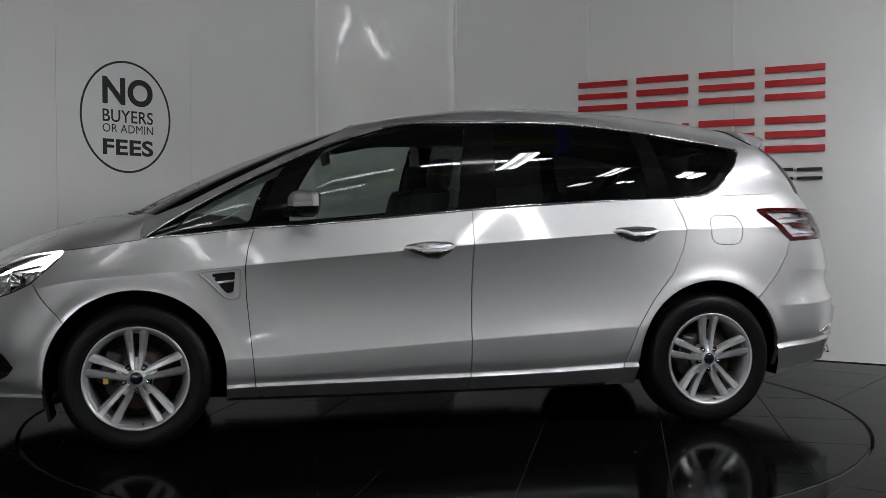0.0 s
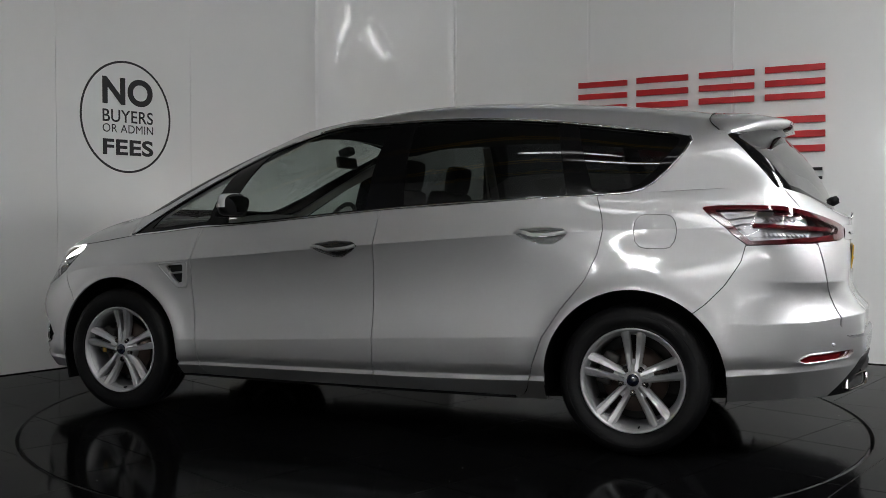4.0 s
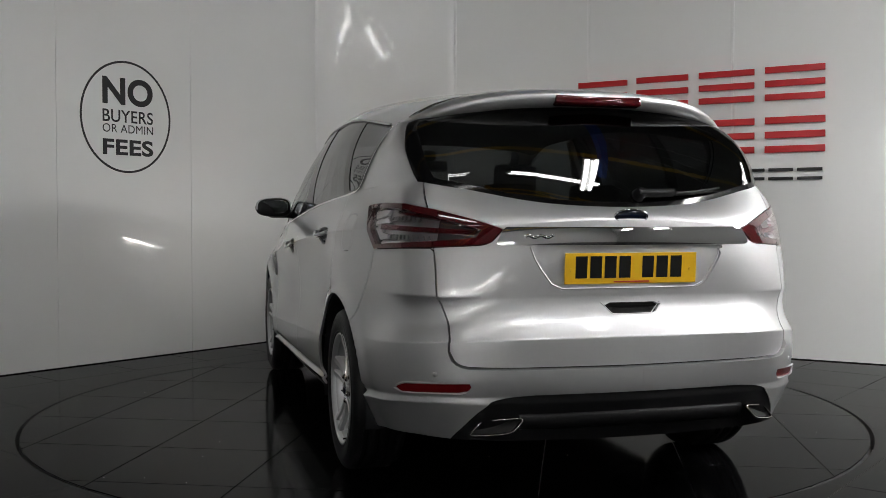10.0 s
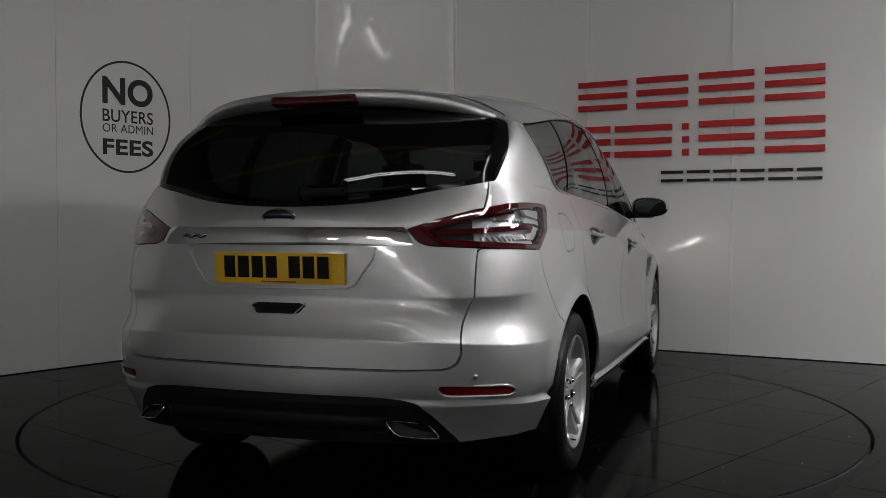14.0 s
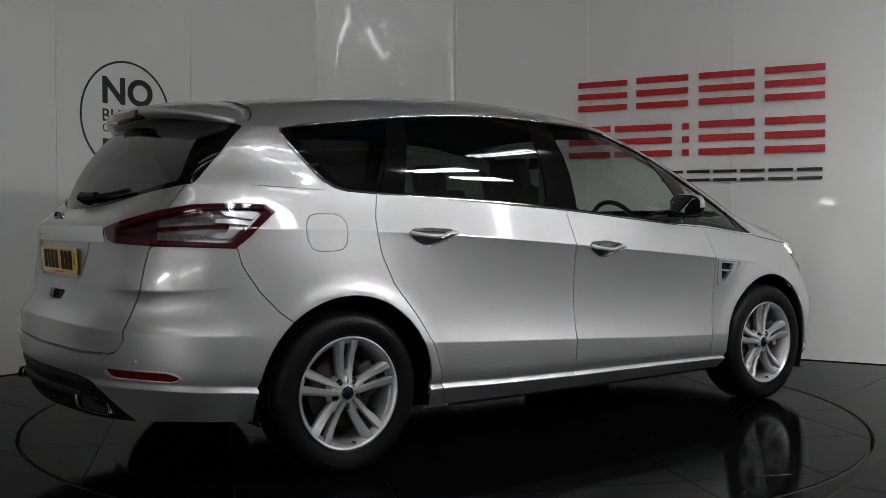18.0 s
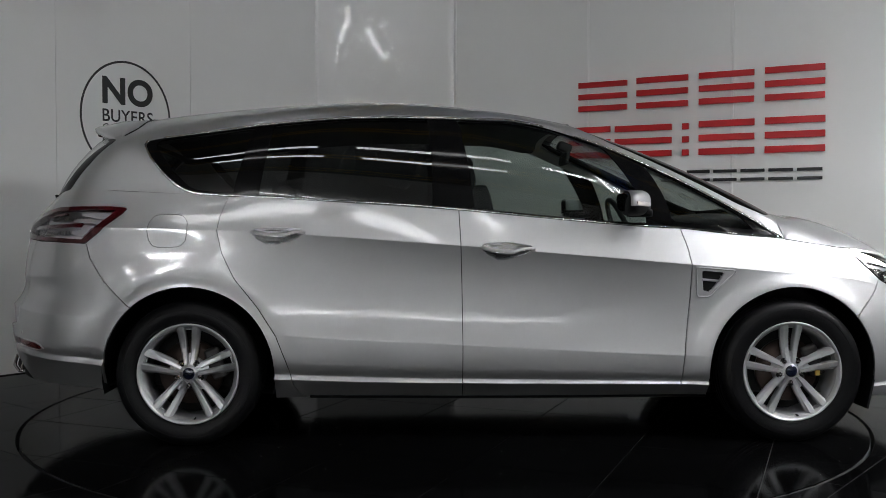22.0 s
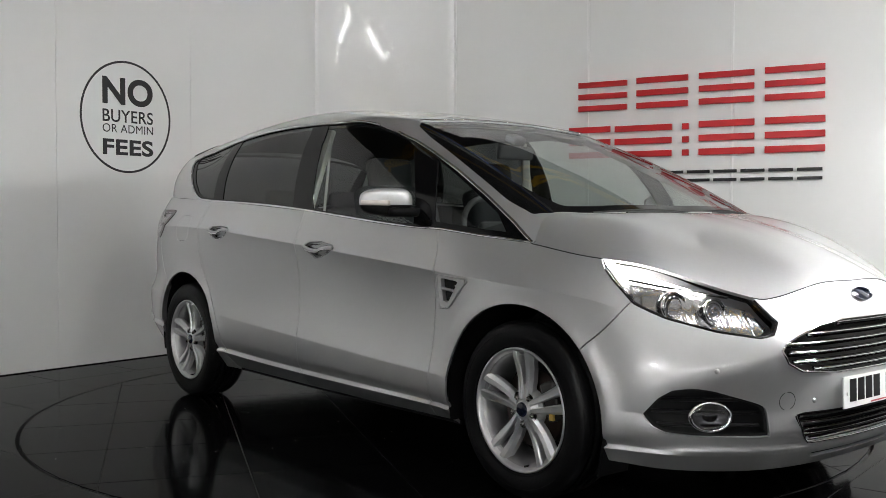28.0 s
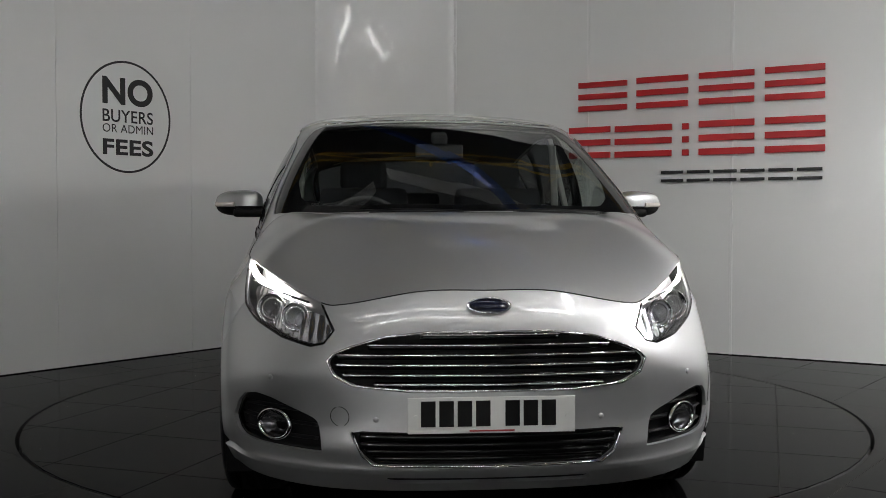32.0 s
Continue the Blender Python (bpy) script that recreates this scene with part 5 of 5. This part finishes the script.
for i in range(-24, 24):
    for j in range(-24, 24):
        x0, x1, y0, y1 = i * FT + 0.0015 + 0.27, (i + 1) * FT - 0.0015 + 0.27, j * FT + 0.0015 + 0.1, (j + 1) * FT - 0.0015 + 0.1
        poly = [(x * cf - y * sf, x * sf + y * cf) for x, y in ((x0, y0), (x1, y0), (x1, y1), (x0, y1))]
        rad = [math.hypot(*p) for p in poly]
        if max(rad) < 2.25 or max(abs(p[0]) for p in poly) > 9.4 or not -12.9 < poly[0][1] < 9.3:
            continue
        if min(rad) < 2.26:
            # cut along the turntable's edge: pieces outside the circle, wedge by wedge
            mx, my = sum(p[0] for p in poly) / 4, sum(p[1] for p in poly) / 4
            mid = math.atan2(my, mx)
            strips, K = [], 10
            for k in range(-K, K):
                a0, a1 = mid + k * 0.032, mid + (k + 1) * 0.032
                am = (a0 + a1) / 2
                q = clip(poly, ((math.sin(a0), -math.cos(a0)), 0.0))
                q = clip(q, ((-math.sin(a1), math.cos(a1)), 0.0)) if len(q) > 2 else q
                q = clip(q, ((-math.cos(am), -math.sin(am)), -2.250)) if len(q) > 2 else q
                if len(q) > 2:
                    strips.append(q)
            if strips:
                V, F = [], []
                for q in strips:
                    F.append(tuple(range(len(V), len(V) + len(q))))
                    V += [(x, y, 0.0) for x, y in q]
                link("tile", V, F, TILE_BLACK, floor, smooth=False)
        elif math.hypot(poly[0][0], poly[0][1]) < 5.4:
            tile(poly, 0.0, floor)
        else:
            plain.append(poly)
V, F = [], []
for q in plain:
    F.append(tuple(range(len(V), len(V) + 4)))
    V += [(x, y, 0.0) for x, y in q]
tagged(link("far_tiles", V, F, TILE_BLACK, floor, smooth=False), kind="stuff")

# ---- walls ----
ML, DL = np.array([-2.442, 1.744]), np.array([0.622, 0.783])
MR, DR = np.array([2.342, 2.019]), np.array([0.876, -0.483])
NL, NR = np.array([0.783, -0.622]), np.array([-0.483, -0.876])
HIGH = 3.9


def wall_panel(parent, a, b, n, name="panel"):
    """A wall board from a to b, its face towards n."""
    V, F = [], []
    a, b, n = np.array(a), np.array(b), np.array(n)
    for p in (a, b):
        for d in (0.0, -0.04):
            for z in (0.004, HIGH):
                V.append((*(p + n * d), z))
    F = [(0, 4, 5, 1), (2, 3, 7, 6), (0, 1, 3, 2), (4, 6, 7, 5), (1, 5, 7, 3), (0, 2, 6, 4)]
    return link(name, V, F, WALL_WHITE, parent, smooth=False)


def joint(parent, p, n, wide=0.022):
    d = np.array([-n[1], n[0]])
    p = np.array(p)
    V = []
    for e, t in ((-1, 0.001), (-0.6, 0.006), (0.6, 0.006), (1, 0.001)):
        for z in (0.005, HIGH):
            V.append((*(p + d * e * wide / 2 + n * t), z))
    link("joint_strip", V, [(0, 2, 3, 1), (2, 4, 5, 3), (4, 6, 7, 5)], JOINT_WHITE, parent, smooth=False)


wall_left = tagged(new("wall_left"), "glossy white panelled wall with a round notice", "wall", kind="structure")
LS = (2.043, 0.667, -0.486, -1.70, -2.92, -4.14, -5.36)
for a, b in zip(LS[:-1], LS[1:]):
    wall_panel(wall_left, ML + DL * (a - 0.0015), ML + DL * (b + 0.0015), NL)
wall_right = tagged(new("wall_right"), "glossy white panelled wall with raised red sign", "wall", kind="structure")
RS = (-2.562, -1.304, -0.117, 1.10, 2.32, 3.54, 4.76)
for a, b in zip(RS[:-1], RS[1:]):
    wall_panel(wall_right, MR + DR * (a + 0.0015), MR + DR * (b - 0.0015), NR)
for a in (-2.562, -1.304, -0.117, 1.10):
    joint(wall_right, MR + DR * a, NR)
# curved corner between the two
A, B = ML + DL * 2.043, MR + DR * -2.562
k = np.linalg.solve(np.stack([DL, DR], 1), B - A)
Cn = A + DL * k[0]
V, F, K = [], [], 24
for i in range(K + 1):
    t = i / K
    p = A * (1 - t) ** 2 + Cn * 2 * t * (1 - t) + B * t * t
    V += [(*p, 0.004), (*p, HIGH)]
F = [(2 * i, 2 * i + 2, 2 * i + 3, 2 * i + 1) for i in range(K)]
corner = link("wall_corner", V, F, WALL_WHITE)
tagged(corner, "glossy white curved corner wall", "wall", kind="structure")
so = corner.modifiers.new("thickness", "SOLIDIFY")
so.thickness, so.offset = 0.04, -1
# near-black strip standing in for the shadow line under the boards
for nm, (M0, D0, N0), s0_, s1_ in (("foot_shade_left", (ML, DL, NL), -5.3, 2.04), ("foot_shade_right", (MR, DR, NR), -2.56, 4.7)):
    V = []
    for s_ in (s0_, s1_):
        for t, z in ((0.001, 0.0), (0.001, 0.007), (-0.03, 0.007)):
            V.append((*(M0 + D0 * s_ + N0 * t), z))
    tagged(link(nm, V, [(0, 3, 4, 1), (1, 4, 5, 2)], FOOT_SHADE, smooth=False), "dark strip for the shade at the foot of the wall", "baseboard", kind="structure")


def on_left(s, z, off):
    """Pose on the left wall: x along it, y up."""
    p = ML + DL * s + NL * off
    x, n = Vector((*DL, 0)), Vector((*NL, 0))
    m = Matrix((x, Vector((0, 0, 1)), n)).transposed().to_4x4()
    m.translation = (*p, z)
    return m


def on_right(s, z, off):
    p = MR + DR * s + NR * off
    x, n = Vector((*DR, 0)), Vector((*NR, 0))
    m = Matrix((x, Vector((0, 0, 1)), n)).transposed().to_4x4()
    m.translation = (*p, z)
    return m


# round notice
notice = tagged(new("round_notice"), "black vinyl round notice, no buyers or admin fees, on white wall", "sign")
notice.matrix_basis = on_left(0.083, 1.83, 0.002)
V, F, K = [], [], 96
for i in range(K):
    a = 2 * math.pi * i / K
    for r in (0.0, 0.016):
        V.append(((0.388 - r) * math.cos(a), (0.419 - r) * math.sin(a), 0.0))
    for r in (0.0, 0.016):
        V.append(((0.388 - r) * math.cos(a), (0.419 - r) * math.sin(a), 0.0012))
for i in range(K):
    a, b = 4 * i, 4 * ((i + 1) % K)
    F += [(a + 2, b + 2, b + 3, a + 3), (a, b, b + 2, a + 2), (a + 1, a + 3, b + 3, b + 1)]
link("notice_ring", V, F, SIGN_BLACK, notice, smooth=False)


def lettering(text, x0, x1, z0, z1, parent, mat, bold):
    """A line of the built-in font stretched to the box x0..x1, z0..z1 of its parent, as one mesh."""
    cu = bpy.data.curves.new("lettering", "FONT")
    cu.body, cu.offset, cu.extrude, cu.align_x = text, bold, 0.0, "LEFT"
    cu.space_character = 1.04
    tmp = new("lettering", cu)
    bpy.context.view_layer.update()
    me = bpy.data.meshes.new_from_object(tmp.evaluated_get(bpy.context.evaluated_depsgraph_get()))
    bpy.data.objects.remove(tmp)
    co = np.array([v.co[:] for v in me.vertices])
    lo, hi = co.min(0), co.max(0)
    for v in me.vertices:
        v.co = (x0 + (v.co.x - lo[0]) / (hi[0] - lo[0]) * (x1 - x0), z0 + (v.co.y - lo[1]) / (hi[1] - lo[1]) * (z1 - z0), 0.001)
    me.materials.clear()
    me.materials.append(mat)
    ob = new("lettering", me)
    ob.parent = parent
    return ob


for text, z0, z1, bold in (("NO", 0.087, 0.292, 0.035), ("BUYERS", -0.043, 0.051, 0.012), ("OR ADMIN", -0.120, -0.058, 0.0), ("FEES", -0.288, -0.168, 0.030)):
    lettering(text, -0.205, 0.228, z0, z1, notice, SIGN_BLACK, bold)

# raised sign: plain bars in the sign's colours
def sign_bar(parent, s0_, s1_, z0, z1, mat, thick=0.022):
    bm = bmesh.new()
    box(bm, (s1_ - s0_, z1 - z0, thick), pose((s0_ + s1_) / 2, (z0 + z1) / 2, 0.012 + thick / 2), 0.002)
    return part("sign_bar", bm, mat, parent)


sign = tagged(new("wall_sign"), "raised red and black sign of plain bars on the white wall", "sign")
sign.matrix_basis = on_right(0, 0, 0.0)
for s0_, s1_, z0, z1 in ((-1.378, -0.958, 1.962, 2.202), (-0.878, -0.458, 1.962, 2.212), (-0.372, 0.052, 1.966, 2.216), (0.132, 0.563, 1.966, 2.222)):
    h = z1 - z0
    for f0, f1 in ((0.0, 0.19), (0.405, 0.595), (0.81, 1.0)):
        sign_bar(sign, s0_, s1_, z0 + h * f0, z0 + h * f1, SIGN_RED)
for s0_, s1_, z0, z1 in ((-1.46, -1.10, 1.572, 1.832), (-1.06, -0.586, 1.570, 1.828), (-0.502, -0.448, 1.570, 1.826), (-0.370, 0.056, 1.570, 1.838), (0.134, 0.568, 1.570, 1.840)):
    h = z1 - z0
    for f0, f1 in ((0.0, 0.19), (0.405, 0.595), (0.81, 1.0)):
        sign_bar(sign, s0_, s1_, z0 + h * f0, z0 + h * f1, SIGN_RED)
for k in range(6):
    a = -0.672 + k * 0.2085
    for z0, z1 in ((1.362, 1.385), (1.428, 1.452)):
        sign_bar(sign, a, a + 0.18, z0, z1, SIGN_BLACK, 0.016)

# ---- the hall round the stand ----
# unseen walls; the back one is pale only to bounce light onto the car
for nm, x0, y0, x1, y1 in (("wall_hall_back", -9, -12.5, 9, -12.5), ("wall_hall_left", -9, 9, -9, -12.5), ("wall_hall_right", 9, -12.5, 9, 9), ("wall_hall_far", 9, 9, -9, 9)):
    d = Vector((x1 - x0, y1 - y0, 0)).normalized()
    n = Vector((d.y, -d.x, 0)) * 0.2
    V = [(x, y, z) for (x, y) in ((x0, y0), (x1, y1), (x1 + n.x, y1 + n.y), (x0 + n.x, y0 + n.y)) for z in (-0.01, 6.2)]
    w = link(nm, V, [(0, 2, 3, 1), (2, 4, 5, 3), (4, 6, 7, 5), (6, 0, 1, 7), (1, 3, 5, 7)], HALL_BOUNCE if nm == "wall_hall_back" else HALL_WALL, smooth=False)
    tagged(w, "unseen hall wall behind the stand", "wall", kind="structure")
bm = bmesh.new()
box(bm, (18.8, 22.4, 0.2), pose(0, -1.75, 6.3))
tagged(part("ceiling", bm, HALL), "dark grey hall roof", "ceiling", kind="structure")
for y in (-10.0, -6.5, -3.0, 0.5, 3.6):
    bm = bmesh.new()
    box(bm, (17.6, 0.10, 0.03), pose(0, y, 5.5))
    box(bm, (17.6, 0.10, 0.03), pose(0, y, 5.9))
    for k in range(9):
        box(bm, (0.05, 0.05, 0.29), pose(-8.4 + 2.1 * k, y, 6.055))
    for k in range(20):
        box(bm, (0.96, 0.04, 0.04), pose(-8.4 + 0.88 * k, y, 5.7, 0, 25 if k % 2 else -25, 0))
    tagged(part("roof_truss", bm, STEEL_YELLOW), "yellow painted steel roof truss", "truss", "roof trusses")
bm = bmesh.new()
box(bm, (0.12, 12, 0.2), pose(0.9, 1.5, 5.2, 0, 0, 24))
tagged(part("crane_beam", bm, STEEL_BLUE), "blue painted steel beam under the roof", "beam")


def tube_light(x, y, z, turn, glow, length=1.8):
    """Two tubes under an enamelled tray; an added wall washer has a deep shield on the side away from its wall, to keep
    its light off the car.
    """
    lamp = tagged(new("tube_light"), "unseen twin fluorescent tube light fitting hanging in the hall", "light", "tube lights")
    lamp.matrix_basis = pose(x, y, z, 0, 0, turn)
    bm = bmesh.new()
    box(bm, (length + 0.05, 0.20, 0.05), pose(0, 0, 0.05), 0.008)
    part("fitting", bm, FITTING, lamp)
    for d in (-0.06, 0.06):
        bm = bmesh.new()
        cyl(bm, 0.030, length, pose(0, d * 1.1, -0.012, 0, 90, 0), 12)
        part("tube", bm, glow, lamp, "", True)
    if glow is WASH_FILL:
        bm = bmesh.new()
        box(bm, (length + 0.4, 0.008, 0.54), pose(0, -0.16, -0.20), 0.003)
        box(bm, (length + 0.3, 0.08, 0.008), pose(0, -0.125, 0.066), 0.003)
        part("shield", bm, FITTING, lamp)
    for d in (-length / 2, length / 2):
        bm = bmesh.new()
        box(bm, (0.02, 0.18, 0.06), pose(d, 0, 0.01))
        part("end_cap", bm, FITTING, lamp)
        bm = bmesh.new()
        cyl(bm, 0.004, 6.2 - z - 0.07, pose(d * 0.8, 0, (6.2 - z - 0.07) / 2 + 0.07), 6)
        part("hanger", bm, FITTING, lamp)


LIGHTS = ((3.22, -2.13, 2.41, -57, FLOOD, 0.95), (4.1, -2.06, 2.40, -57, FLOOD, 0.75),
          (-2.0, -4.5, 5.2, 0, ROW, 1.8), (0.3, -4.5, 5.2, 0, ROW, 1.8), (2.6, -4.5, 5.2, 0, SOFT, 1.8), (-2.0, -5.9, 5.2, 0, ROW, 1.8), (0.3, -5.9, 5.2, 0, ROW, 1.8),
          (4.65, -5.0, 2.75, -57, KEY, 0.4), (2.3, -3.4, 4.0, -70, SOFT, 1.5), (4.8, -1.2, 4.2, -57, TUBE, 1.5), (4.86, -5.31, 4.0, -62, TUBE, 2.2), (6.7, -8.6, 4.0, -62, TUBE, 1.4),
          # washers added as fill for the upper walls
          (-1.74, 1.18, 5.7, 51.5, WASH_FILL, 1.8), (0.37, 2.08, 5.7, -29, WASH_FILL, 1.8), (1.9, 1.23, 5.7, -29, WASH_FILL, 1.8),
          # added behind the camera to brighten the car's flanks and ends
          (-6.2, -10.4, 1.45, 60, KEY, 1.6), (-4.9, -11.9, 2.6, 0, FLOOD, 1.6), (-3.3, -12.1, 1.7, 0, BACK_FILL, 1.6), (-1.5, -12.1, 1.7, 0, BACK_FILL, 1.6), (0.3, -12.1, 1.7, 0, BACK_FILL, 1.6), (2.1, -12.1, 1.7, 0, BACK_FILL, 1.6))
for x, y, z, turn, glow, length in LIGHTS:
    tube_light(x, y, z, turn, glow, length)

# grit on the floor and the turntable
random.seed(5)
for parent, count in ((turntable, 90), (floor, 60)):
    V, F = [], []
    for _ in range(count):
        if parent is turntable:
            r, a = 2.2 * math.sqrt(random.random()), random.random() * 6.283
            x, y = r * math.cos(a), r * math.sin(a)
        else:
            x, y = random.uniform(-3, 3), random.uniform(-3, 1.4)
            if math.hypot(x, y) < 2.3:
                continue
        h = random.uniform(0.0012, 0.003)
        b = len(V)
        V += [(x + h, y, 0.0003), (x, y + h, 0.0003), (x - h, y, 0.0003), (x, y - h, 0.0003), (x, y, h)]
        F += [(b, b + 1, b + 4), (b + 1, b + 2, b + 4), (b + 2, b + 3, b + 4), (b + 3, b, b + 4)]
    tagged(link("grit", V, F, DUST, parent, smooth=False), "specks of pale grit", kind="stuff")


# ---- what moves: the turntable and the car on it ----
TURN = (193.09, 184.35, 175.62, 166.92, 158.24, 149.55, 140.86, 132.15, 123.44, 114.73, 106.01, 97.31, 88.72, 80.09, 71.48, 62.80, 54.11, 45.38, 36.66, 27.94, 19.21, 10.44, 1.67, -7.04, -15.72, -24.27, -32.87, -41.52, -50.12, -58.67, -67.35, -76.05, -84.77)


def motions():
    rows = [(k, pose(0, 0, 0, 0, 0, a)) for k, a in enumerate(TURN)]
    walk(turntable, rows)
    walk(car, [(k, m @ pose(0.1978, -0.0884, 0)) for k, m in rows])


motions()
